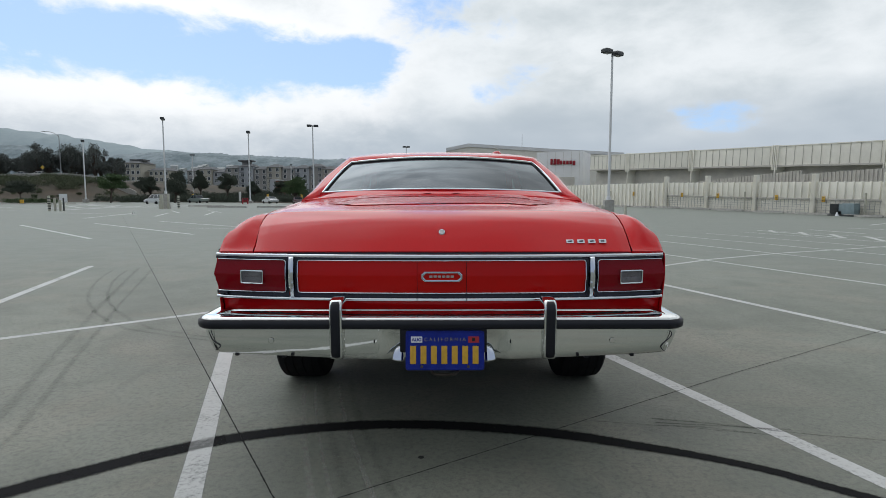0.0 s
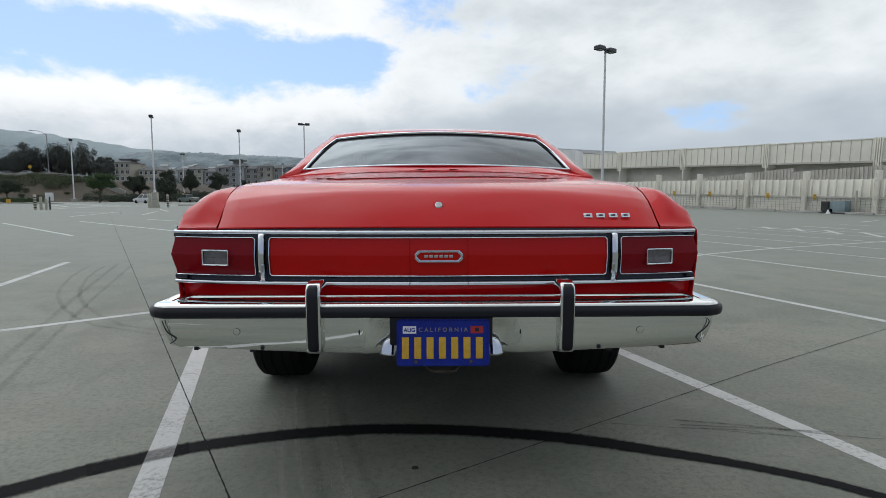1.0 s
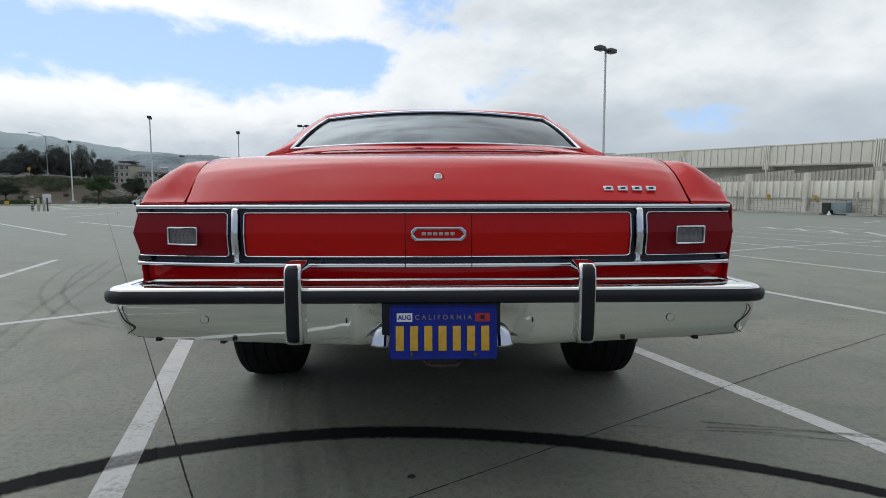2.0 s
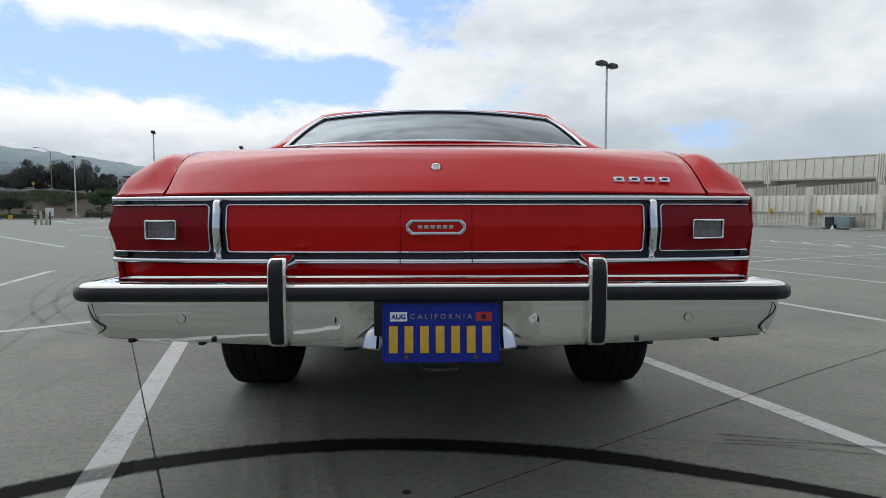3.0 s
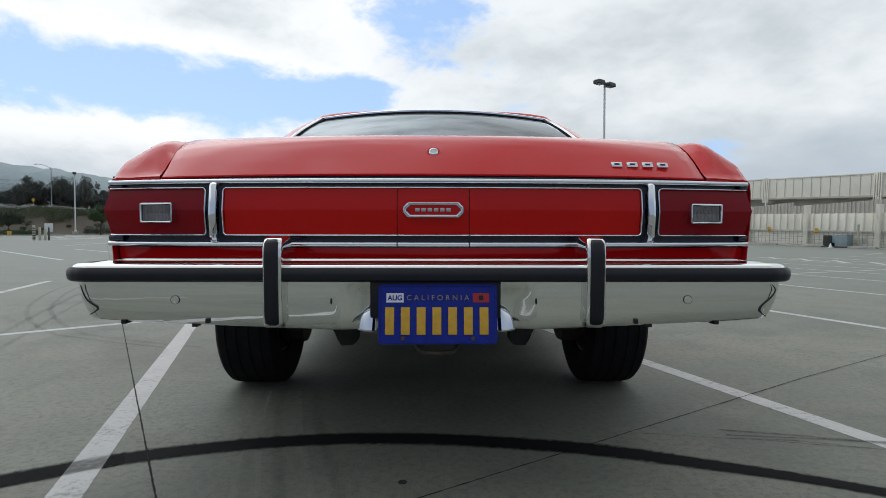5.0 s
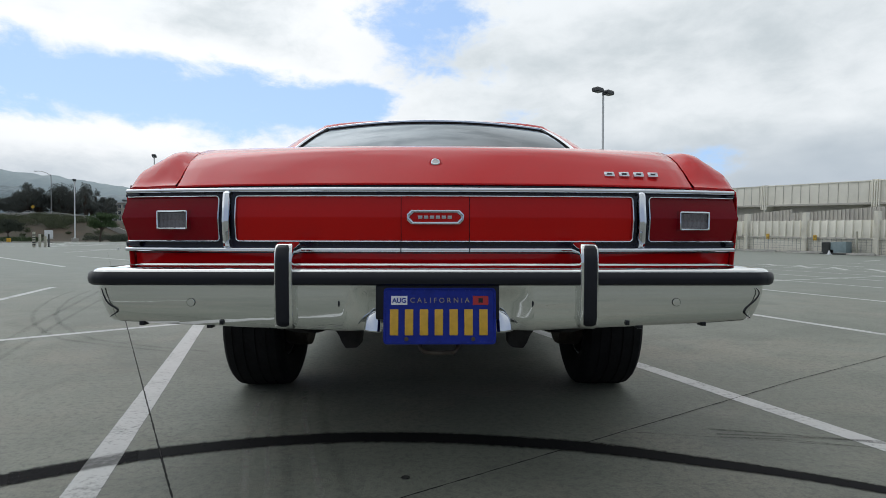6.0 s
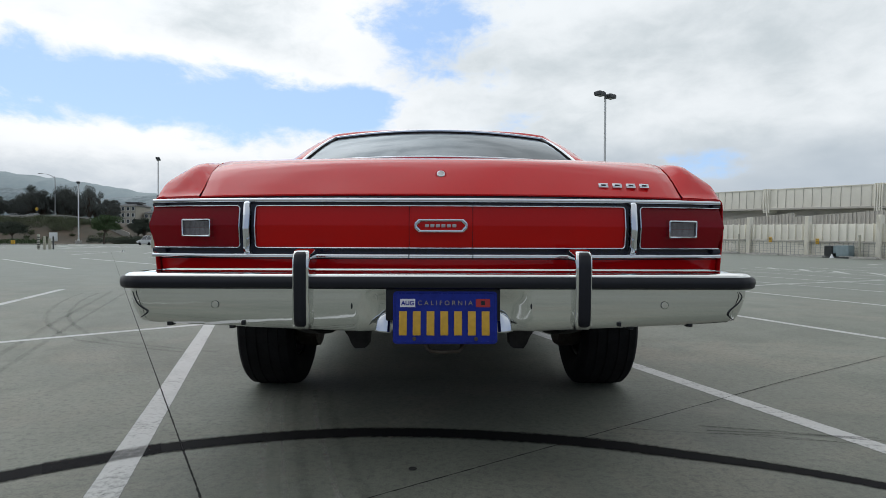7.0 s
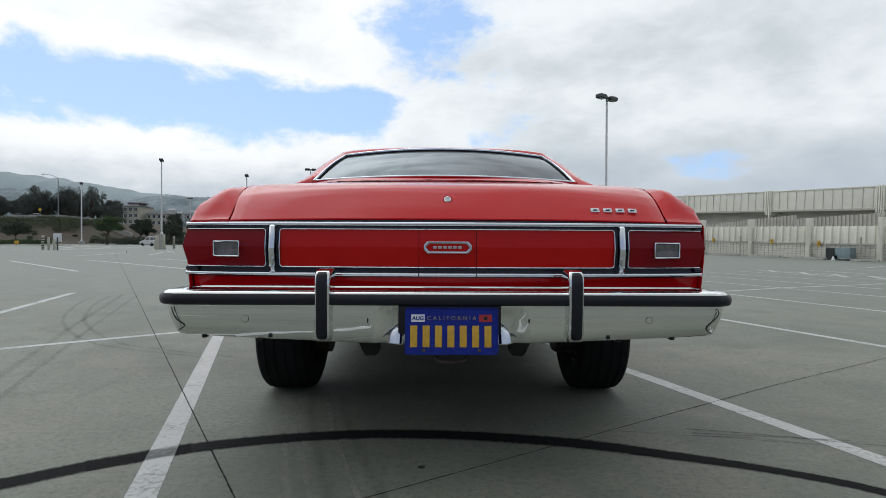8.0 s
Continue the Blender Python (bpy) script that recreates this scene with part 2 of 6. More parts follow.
PLATE_PALE = surface("plate_pale_yellow", (0.24, 0.22, 0.16), 0.5)
STICKER_WHITE = surface("sticker_white", (0.75, 0.76, 0.80), 0.5)
STICKER_RED = surface("sticker_red", (0.36, 0.014, 0.02), 0.5)
RIM_STEEL = surface("wheel_alloy", (0.45, 0.45, 0.45), 0.3, 0.9)
BEACON = surface("beacon_red", (0.5, 0.01, 0.01), 0.1, coat=0.5)

# ---- mesh helpers ----


def part(name, bm, material, parent=None, label="", smooth=40, thick=0.0, bevel=0.0):
    """Links bm as one mesh object, under a thing or a part."""
    bmesh.ops.recalc_face_normals(bm, faces=bm.faces)
    me = bpy.data.meshes.new(name)
    bm.to_mesh(me)
    bm.free()
    for p in me.polygons:
        p.use_smooth = smooth > 0
    if smooth:
        me.set_sharp_from_angle(angle=radians(smooth))
    me.materials.append(material)
    ob = new(name, me)
    if thick:
        mod = ob.modifiers.new("thick", "SOLIDIFY")
        mod.thickness, mod.offset = thick, -1
    if bevel:
        mod = ob.modifiers.new("bevel", "BEVEL")
        mod.width, mod.segments, mod.limit_method = bevel, 2, "ANGLE"
    if parent:
        ob.parent = parent
    if label:
        ob["label"] = label
    return ob


def empty(name, loc=(0, 0, 0), turn=0.0):
    ob = new(name)
    ob.matrix_basis = pose(*loc, 0, 0, turn)
    ob.empty_display_size = 0.2
    return ob


def box(bm, x0, x1, y0, y1, z0, z1, bevel=0.0):
    r = bmesh.ops.create_cube(bm, size=1, matrix=Matrix.LocRotScale(((x0 + x1) / 2, (y0 + y1) / 2, (z0 + z1) / 2), None,
                                                                   (abs(x1 - x0), abs(y1 - y0), abs(z1 - z0))))
    if bevel:
        edges = list({e for v in r["verts"] for e in v.link_edges})
        bmesh.ops.bevel(bm, geom=edges, offset=bevel, segments=2, affect="EDGES", profile=0.6)
    return bm


def sheet(bm, rows):
    """Faces between rows of points."""
    vs = [[bm.verts.new(p) for p in r] for r in rows]
    for a, b in zip(vs, vs[1:]):
        for i in range(len(a) - 1):
            bm.faces.new((a[i], a[i + 1], b[i + 1], b[i]))
    return vs


def loft(bm, rings, caps=True):
    """A skin over closed rings of points."""
    vs = [[bm.verts.new(p) for p in r] for r in rings]
    n = len(vs[0])
    for a, b in zip(vs, vs[1:]):
        for i in range(n):
            bm.faces.new((a[i], a[(i + 1) % n], b[(i + 1) % n], b[i]))
    if caps:
        bm.faces.new(vs[0])
        bm.faces.new(vs[-1])
    return vs


def turned(bm, profile, m=Matrix(), seg=24, closed=True):
    """A body turned round z: profile of (radius, height)."""
    rings = []
    for i in range(seg):
        a = 2 * math.pi * i / seg
        rings.append([bm.verts.new(m @ Vector((r * math.cos(a), r * math.sin(a), h))) for r, h in profile])
    k = len(profile)
    for i in range(seg):
        a, b = rings[i], rings[(i + 1) % seg]
        for j in range(k if closed else k - 1):
            f = (a[j], a[(j + 1) % k], b[(j + 1) % k], b[j])
            if len({v.co.to_tuple(6) for v in f}) >= 3:
                bm.faces.new(f)
    return bm


def tube(bm, pts, radius, seg=10, caps=True):
    """A pipe along points; radius: one for all or one each."""
    pts = [Vector(p) for p in pts]
    radii = radius if isinstance(radius, (list, tuple)) else [radius] * len(pts)
    rings = []
    for i, p in enumerate(pts):
        d = (pts[min(i + 1, len(pts) - 1)] - pts[max(i - 1, 0)]).normalized()
        side = d.cross(Vector((0, 0, 1)))
        side = (side if side.length > 0.05 else d.cross(Vector((0, 1, 0)))).normalized()
        up = side.cross(d)
        rings.append([p + radii[i] * (side * math.cos(2 * math.pi * k / seg) + up * math.sin(2 * math.pi * k / seg)) for k in range(seg)])
    loft(bm, rings, caps)
    return bm


def lerp_table(table, v):
    """A smooth reading of a short table of (v, value)."""
    if v <= table[0][0]:
        return table[0][1]
    for (a, p), (b, q) in zip(table, table[1:]):
        if v <= b:
            t = (v - a) / (b - a)
            return p + (q - p) * t
    return table[-1][1]


def curve_table(table, v):
    """The same with rounded joints."""
    h = 0.04 * (table[-1][0] - table[0][0])
    return sum(lerp_table(table, v + h * k) for k in (-1, -0.5, 0, 0.5, 1)) / 5



def smooth_table(table, v, h=0.025):
    """The same, averaged over a short stretch."""
    return sum(lerp_table(table, v + h * k) for k in (-1, -0.67, -0.33, 0, 0.33, 0.67, 1)) / 7

# ---- ground: one sheet, the deck falls towards the parapet ----
# The car's stall lies slightly askew to the far grid of the lot. The parapet and the mall are drawn at half size and
# set out at full size from GROW_AT.
SKEW = radians(0.42)
GROW, GROW_AT = 2.0, Vector((-0.005, -1.75, 0.92))
WALL_AT, WALL_DIR = Vector((22.2, 25.9)), Vector((-0.405, 0.914))


def askew(p):
    x, y = p
    return Vector((x * math.cos(SKEW) - y * math.sin(SKEW), x * math.sin(SKEW) + y * math.cos(SKEW)))


def grown(m):
    return Matrix.Translation(GROW_AT) @ Matrix.Scale(GROW, 4) @ Matrix.Translation(-GROW_AT) @ m


def smooth_step(a, b, v):
    t = min(1.0, max(0.0, (v - a) / (b - a)))
    return t * t * (3 - 2 * t)


def ground_z(x, y):
    p = (Vector((x, y)) - GROW_AT.xy) / GROW + GROW_AT.xy - WALL_AT
    along = p.dot(WALL_DIR)
    off = GROW * (p.x * -WALL_DIR.y + p.y * WALL_DIR.x)
    low = GROW_AT.z + GROW * (0.018 * max(0.0, min(along, 14.5) + 1.5) - GROW_AT.z)
    return low * min(1.0, max(0.0, (60.0 - off) / 55.0)) * smooth_step(-60.0, -12.0, off)


def build_ground():
    xs = [-3000, -1200, -500, -250, -120, -60, -30] + [-20 + 2.0 * i for i in range(8)] + [-4 + 0.25 * i for i in range(64)] + [12 + 2.0 * i for i in range(30)] + [80, 95, 120, 250, 500, 1200, 3000]
    ys = [-3000, -1000, -300, -100, -40, -15, -8] + [-5 + 0.25 * i for i in range(76)] + [14 + 2.0 * i for i in range(49)] + [125, 150, 250, 500, 1200, 3500]
    bm = bmesh.new()
    sheet(bm, [[(x, y, ground_z(x, y)) for x in xs] for y in ys])
    ob = part("ground", bm, DECK, smooth=60)
    tagged(ob, "mottled grey concrete parking deck with stains", "ground", kind="structure")


build_ground()


def strip(name, pts, width, material, lift, label, category="parking line", step=0.5, jitter=0.0):
    """A thin band on the ground along points, with u along and v across."""
    way = [Vector(p) for p in pts]
    fine = [way[0]]
    for a, b in zip(way, way[1:]):
        n = max(1, round((b - a).length / step))
        fine += [a.lerp(b, (i + 1) / n) for i in range(n)]
    bm = bmesh.new()
    uv = bm.loops.layers.uv.new("uv")
    rows, along = [], 0.0
    rnd = random.Random(len(fine))
    for i, p in enumerate(fine):
        d = (fine[min(i + 1, len(fine) - 1)] - fine[max(i - 1, 0)]).normalized()
        side = Vector((-d.y, d.x)) * (width(p) if callable(width) else width) / 2
        if jitter:
            p = p + Vector((rnd.uniform(-1, 1), rnd.uniform(-1, 1))) * jitter
            side = side * rnd.uniform(0.55, 1.3)
        if i:
            along += (p - fine[i - 1]).length
        # paint is thin; further off it is laid on thicker, as the deck is less even
        rows.append((along, [(*q, ground_z(*q) + lift * (0.3 + 0.7 * smooth_step(4.0, 12.0, q.length))) for q in (p - side, p + side)]))
    vs = [[bm.verts.new(q) for q in r] for _, r in rows]
    for i in range(len(vs) - 1):
        f = bm.faces.new((vs[i][0], vs[i + 1][0], vs[i + 1][1], vs[i][1]))
        for loop, c in zip(f.loops, ((rows[i][0], 0), (rows[i + 1][0], 0), (rows[i + 1][0], 1), (rows[i][0], 1))):
            loop[uv].uv = c
    ob = part(name, bm, material, smooth=0)
    tagged(ob, label, category, kind="structure")
    return ob


STALL = askew((-math.sin(radians(17.3)), math.cos(radians(17.3))))
ROW = askew((math.cos(radians(36.3)), math.sin(radians(36.3))))
LEFT_ROW = askew((math.cos(radians(39.6)), math.sin(radians(39.6))))
CROSS, RIGHT_CROSS = askew((-2.03, 3.43)), askew((5.3, 8.8))


def build_lines():
    # the row's spine and the angled stalls on both sides of it
    lab = "worn white painted parking line on concrete"
    strip("parking_line", [CROSS - LEFT_ROW * 14, CROSS], 0.09, LINE, 0.004, lab)
    spine = [askew(p) for p in ((3.0, 6.75), (5.3, 8.8), (7.7, 10.5), (12.0, 13.05), (20.0, 17.9), (28.0, 22.6))]
    strip("parking_line", spine, 0.09, LINE, 0.004, lab)
    for k, at in enumerate((-11.75, -9.02, -6.30, -3.57, -0.995, 1.722, 4.59, 7.84, 10.82, 13.42, 16.1, 18.8, 21.5)):
        foot = askew((at, 0.0))
        # where the stall line meets the spine
        d, row = (RIGHT_CROSS - foot, ROW) if at > 0 else (CROSS - foot, LEFT_ROW)
        s = (d.x * row.y - d.y * row.x) / (STALL.x * row.y - STALL.y * row.x)
        m = foot + STALL * s
        strip("parking_line", [m - STALL * 5.8, m + STALL * (5.45 if at < -2 else 5.8 if at > 2 else 0.0)], 0.102 if 0 < at < 2 else 0.105, LINE, 0.0045 + 0.0001 * k, lab)
    # the next rows, further off
    for a, b in (((-17.4, 20.6), (-9.7, 13.0)), ((-15.2, 22.0), (-7.7, 14.8)), ((-29.0, 39.3), (-20.6, 34.9)), ((-9.5, 18.3), (-3.9, 18.1)), ((-17.5, 31.4), (-20.4, 38.9)), ((-23.7, 46.1), (-19.6, 38.9)), ((-13.5, 24.2), (-8.1, 19.4)), ((-40.6, 54.3), (-36.3, 67.5)), ((-62, 92), (-41.6, 68)), ((-72, 105), (-45, 76)), ((-66, 92), (-40.9, 60.4)),
                 ((13.9, 22.71), (14.11, 17.69)), ((17.19, 24.22), (17.41, 21.03)), ((15.12, 21.67), (13.7, 18.91)), ((15.35, 20.08), (13.97, 17.35)), ((15.76, 18.74), (14.13, 15.73)), ((21.15, 27.21), (21.97, 25.7)), ((26.38, 32.64), (30.97, 37.15)), ((14.57, 22.91), (13.58, 20.8)), ((-19.6, 28.0), (-22.5, 37.9)), ((-60.5, 85.7), (-38.7, 68.8)), ((-35.0, 49.0), (-38.0, 60.7)), ((-39.1, 46.7), (-38.6, 51.5)), ((-48, 58), (-30, 66)), ((-44, 66), (-28, 73)),
                 ((-52, 74), (-34, 80)), ((-60, 60), (-44, 50)), ((-66, 70), (-50, 62)), ((-15.4, 33.5), (-18.3, 42.0)), ((-20.4, 45.9), (-17.1, 40.3))):
        strip("parking_line", [a, b], 0.22 if a[0] > 0 else 0.13 if a[1] < 25 else 0.16 if a[1] < 47 else 0.42, LINE, 0.005, "faded white painted parking line on concrete")
    # construction joints of the deck
    lab = "dark filled joint between concrete deck slabs"
    ja = askew((-math.sin(radians(30.4)), math.cos(radians(30.4))))
    jb = askew((math.cos(radians(33.3)), math.sin(radians(33.3))))
    p = askew((-0.64, -0.13))
    strip("joint", [p - ja * 9, p + ja * 40], 0.0085, JOINT, 0.0062, lab, "deck joint", 0.025, 0.0008)
    q = askew((-0.385, -0.153))
    strip("joint", [q - jb * 9, q + jb * 22], 0.0072, JOINT, 0.0064, lab, "deck joint", 0.025, 0.0008)
    # tyre marks
    arc = [(-2.72, -2.6), (-2.64, -1.9), (-2.47, -1.25), (-2.2, -0.74), (-1.92, -0.37), (-1.607, -0.065), (-1.46, 0.050), (-1.30, 0.175), (-1.15, 0.268), (-1.0, 0.355),
           (-0.80, 0.430), (-0.60, 0.482), (-0.40, 0.514), (-0.22, 0.524), (0.05, 0.509), (0.30, 0.468), (0.50, 0.426), (0.70, 0.360), (0.85, 0.296), (1.04, 0.217),
           (1.20, 0.138), (1.36, 0.040), (1.5, -0.080), (1.75, -0.29), (2.05, -0.62), (2.33, -1.05), (2.5, -1.5), (2.6, -2.0)]
    fine = []
    for i in range(len(arc) - 1):
        a, b, c, d = (askew(arc[max(0, min(len(arc) - 1, i + k))]) for k in (-1, 0, 1, 2))
        for j in range(5):
            t = j / 5
            fine.append(0.5 * ((2 * b) + (c - a) * t + (2 * a - 5 * b + 4 * c - d) * t * t + (3 * b - a - 3 * c + d) * t ** 3))
    strip("tyre_mark", fine, lambda p: 0.135 - 0.05 * smooth_step(0.5, 1.3, p.x), SKID, 0.0040, "broad black curved tyre mark on the concrete", "tyre mark", 9)
    over = [p for p in fine if -1.32 < p.x < -0.98 and p.y > 0]
    strip("tyre_mark", over, 0.13, SKID_THIN, 0.0078, "thin grey rubber smear over the painted line", "tyre mark", 9)
    for x0, x1, w, m in ((-0.82, -0.36, 0.05, PALE), (-0.76, -0.28, 0.03, PALE), (-0.70, -0.22, 0.055, FAINT), (-0.62, -0.12, 0.04, PALE), (-0.55, -0.03, 0.06, FAINT)):
        strip("tyre_mark", [askew((x0 + (x1 - x0) * t ** 1.2, 1.15 - 1.7 * t)) for t in (0, 0.2, 0.4, 0.6, 0.8, 1.0)], w, m, 0.0036,
              "faint straight tyre mark behind the car", "tyre mark", 9)
    sweep_ = [(-1.95, -0.2), (-2.1, 0.41), (-2.33, 0.94), (-2.62, 1.6), (-3.0, 2.5), (-3.48, 3.62), (-4.12, 5.2), (-4.73, 6.7)]
    for dx, w in ((-0.06, 0.08), (0.08, 0.06)):
        strip("tyre_mark", [askew((x + dx * (1 + 0.1 * y), y)) for x, y in sweep_], w, FAINT, 0.0034, "faint sweeping tyre mark on the concrete", "tyre mark", 9)
    loop_ = [(-5.06, 6.39), (-4.86, 5.83), (-4.58, 5.18), (-4.12, 4.3), (-3.79, 3.77), (-3.45, 3.32), (-3.04, 2.86), (-2.7, 2.55), (-2.2, 2.3), (-1.7, 2.1)]
    for d in (0.0, 0.22):
        strip("tyre_mark", [askew((x + d, y)) for x, y in loop_], 0.06, FAINT, 0.0037, "faint looping tyre mark on the concrete", "tyre mark", 9)
    for way, w in (([(0.76, 0.57), (1.02, 0.52), (1.28, 0.49), (1.49, 0.42)], 0.022),
                   ([(1.05, 0.6), (1.31, 0.54), (1.55, 0.47), (1.77, 0.4), (2.04, 0.35)], 0.026),
                   ([(1.13, 0.51), (1.32, 0.46), (1.63, 0.38)], 0.018),
                   ([(1.06, 0.55), (1.43, 0.5), (1.68, 0.46)], 0.03)):
        strip("tyre_mark", way, w, SCUFF, 0.0073, "faint scuffed tyre mark on the concrete", "tyre mark", 0.2, 0.004)
    bm = bmesh.new()
    turned(bm, [(0.0, 0.003), (0.012, 0.0035), (0.014, 0.002), (0.0, 0.001)], pose(-0.091, 0.170, 0), 12)
    tagged(part("gum_spot", bm, GUM), "small dark spot of old gum on concrete", "stain")


    bm = bmesh.new()
    turned(bm, [(0.0, 0.15), (0.06, 0.15), (0.05, 0.0), (0.0, 0.0)], pose(-20.9, 35.1, 0), 14)
    tagged(part("paper_cup", bm, FRAME_CUP), "white paper cup lying about on the deck", "litter")


build_lines()

# ---- the car: red two-door coupe, tail towards the camera ----
car = empty("coupe_car", turn=math.degrees(SKEW))
tagged(car, "red vintage two-door coupe with chrome bumper, parked on the deck", "car")
AXLE_R, AXLE_F, TYRE_R = 1.33, 4.226, 0.345
TAIL = [(0.0, 0.112), (0.35, 0.122), (0.60, 0.142), (0.80, 0.170), (0.94, 0.205), (1.0, 0.23)]


def tail_y(x):
    """The tail's plan: bowed across the car."""
    return curve_table(TAIL, abs(x))


# height of the quarter's top, half width at the hip, inner seam: along the car
TOP = [(0.17, 0.892), (0.20, 0.915), (0.25, 0.955), (0.30, 0.990), (0.36, 1.020), (0.44, 1.046), (0.55, 1.060), (0.8, 1.078), (1.0, 1.100), (1.2, 1.128), (1.5, 1.14), (2.2, 1.03), (3.4, 0.985),
       (4.4, 0.95), (5.1, 0.88), (5.36, 0.82)]
HALF = [(0.17, 0.939), (0.25, 0.955), (0.34, 0.972), (0.6, 0.985), (1.3, 1.0), (2.5, 1.0), (4.2, 1.0), (5.0, 0.97), (5.36, 0.90)]
SEAM = [(0.17, 0.800), (0.25, 0.803), (0.42, 0.806), (0.52, 0.802), (0.8, 0.785), (1.18, 0.755), (1.6, 0.74)]


# the ridge that stands above the quarter's top at the tail: its height over it and its distance from the middle
RIDGE = [(0.14, -0.008), (0.17, -0.004), (0.21, 0.006), (0.25, 0.019), (0.29, 0.027), (0.33, 0.021), (0.38, 0.007), (0.44, -0.007), (0.52, -0.020), (0.65, -0.031), (0.8, -0.040), (1.2, -0.048), (1.6, -0.048), (2.2, -0.02), (5.4, -0.02)]
RIDGE_X = [(0.17, 0.868), (0.24, 0.862), (0.30, 0.848), (0.6, 0.855), (1.0, 0.885), (1.5, 0.90), (4.2, 0.90), (5.0, 0.87), (5.36, 0.82)]


def body_side(y, s):
    """One side's section at y, from the deck seam outwards and down to the rocker."""
    top, w, seam = smooth_table(TOP, y, 0.02), smooth_table(HALF, y), lerp_table(SEAM, y) - (0.012 if s > 0 else 0.012 * smooth_step(0.40, 0.20, y))
    low = 0.30 if 1.5 < y < 4.9 else 0.50
    for yw in (AXLE_R, AXLE_F):
        d = abs(y - yw)
        if d < 0.43:
            low = max(low, TYRE_R + math.sqrt(0.43 ** 2 - d * d) * 0.9 - 0.02)
    hip = 0.775
    rz, rx = top + smooth_table(RIDGE, y, 0.05), smooth_table(RIDGE_X, y, 0.06)
    dx, dz = w - rx, rz - hip
    pts = [(seam + 0.002, top - 0.003 - 0.029 * smooth_step(0.20, 0.36, y)), (seam + 0.0022, top - 0.002 - 0.003 * smooth_step(0.18, 0.24, y)), (seam + 0.005, top - 0.0015),
           (seam + 0.5 * (rx - seam), top + 0.55 * (rz - top)), (rx - 0.014, rz - 0.0035), (rx - 0.004, rz - 0.0008), (rx + 0.006, rz - 0.0015), (rx + 0.016, rz - 0.0045)]
    # a square corner over the lamp turns into a rounded shoulder
    f = smooth_step(0.17, 0.33, y)
    pts += [(rx + (a * f + c * (1 - f)) * dx, rz - (b * f + e * (1 - f)) * dz) for a, b, c, e in
            ((0.45, 0.10, 0.62, 0.015), (0.62, 0.185, 0.86, 0.05), (0.76, 0.32, 0.94, 0.12), (0.87, 0.49, 0.97, 0.30), (0.95, 0.73, 0.99, 0.65), (1.0, 1.0, 1.0, 1.0))]
    # the section is rounded over a hand's breadth
    table = list(pts)
    pts = [(x, z if x > w - 0.035 or x < seam + 0.004 else smooth_table(table, x, min(0.030, w - x - 0.012, x - seam))) for x, z in pts]
    pts += [(w - 0.012, max(low, 0.66)), (w - 0.025, max(low, 0.52)), (w - 0.05, max(low - 0.0, 0.36)), (w - 0.09, low)]
    fade = 1 - smooth_step(0.17, 0.6, y)
    return [(s * x + 0.004 - (0.012 * smooth_step(0.82, 0.93, x) if s < 0 else 0.0), y + (tail_y(x) - tail_y(0.80)) * fade, z) for x, z in pts]


def stations():
    ys = [0.17 + 0.01 * i for i in range(45)] + [0.62 + 0.04 * i for i in range(119)]
    return [y for y in ys if y <= 5.36]


def build_body():
    for s in (-1, 1):
        bm = bmesh.new()
        rows = [body_side(y, s) for y in stations()]
        sheet(bm, [[(x, y + 0.002, min(z, 0.885)) for x, y, z in rows[0]]] + rows)
        part("quarter_panel", bm, PAINT, car, "glossy red rear quarter and body side", 35, thick=0.004)
    # deck, cowl and bonnet between the seams
    bm = bmesh.new()
    rows = []
    for y, rise, power in ((1.03, 0.0290, 2.6), (1.05, 0.0330, 3), (1.07, 0.0390, 4), (1.09, 0.0440, 5), (1.115, 0.0490, 6), (1.16, 0.0440, 8), (1.30, -0.02, 3), (1.6, -0.06, 3)):
        w = lerp_table(SEAM, y) + 0.01
        rows.append([(w * u, y + 0.07 * u * u * smooth_step(1.04, 1.12, y), lerp_table(TOP, y) - 0.003 + rise * (1 - abs(u) ** power)) for u in [i / 14 - 1 for i in range(29)]])
    sheet(bm, rows)
    part("parcel_deck", bm, PAINT, car, "red panel below the rear window", 35, thick=0.004)
    bm = bmesh.new()
    rows = []
    for y in [3.55 + 0.2 * i for i in range(10)]:
        w = 0.742
        rows.append([(w * u, y, lerp_table(TOP, y) - 0.004 + 0.05 * (1 - u * u)) for u in [i / 8 - 1 for i in range(17)]])
    sheet(bm, rows)
    part("bonnet", bm, PAINT, car, "red bonnet", 35, thick=0.004)
    bm = bmesh.new()
    loft(bm, [[(-0.88, y, 0.42), (0.88, y, 0.42), (0.88, y, z), (-0.88, y, z)] for y, z in ((5.30, 0.80), (5.38, 0.78))])
    part("front_grille", bm, BLACK, car)
    bm = bmesh.new()
    box(bm, -0.93, 0.93, 5.36, 5.46, 0.46, 0.62, 0.03)
    part("front_bumper", bm, CHROME_OLD, car, "chrome front bumper")
    # floor pan, dark under the car
    bm = bmesh.new()
    loft(bm, [[(-w, y, z), (w, y, z), (w, y, t), (-w, y, t)] for y, z, w, t in ((0.24, 0.52, 0.90, 0.68), (0.40, 0.50, 0.90, 0.80), (0.95, 0.46, 0.66, 0.80), (1.8, 0.46, 0.66, 0.70),
              (1.9, 0.27, 0.92, 0.40), (3.7, 0.27, 0.92, 0.40), (3.8, 0.30, 0.60, 0.40), (5.2, 0.34, 0.60, 0.6))])
    part("floor_pan", bm, UNDER, car, "dark undercoated floor and boot well")


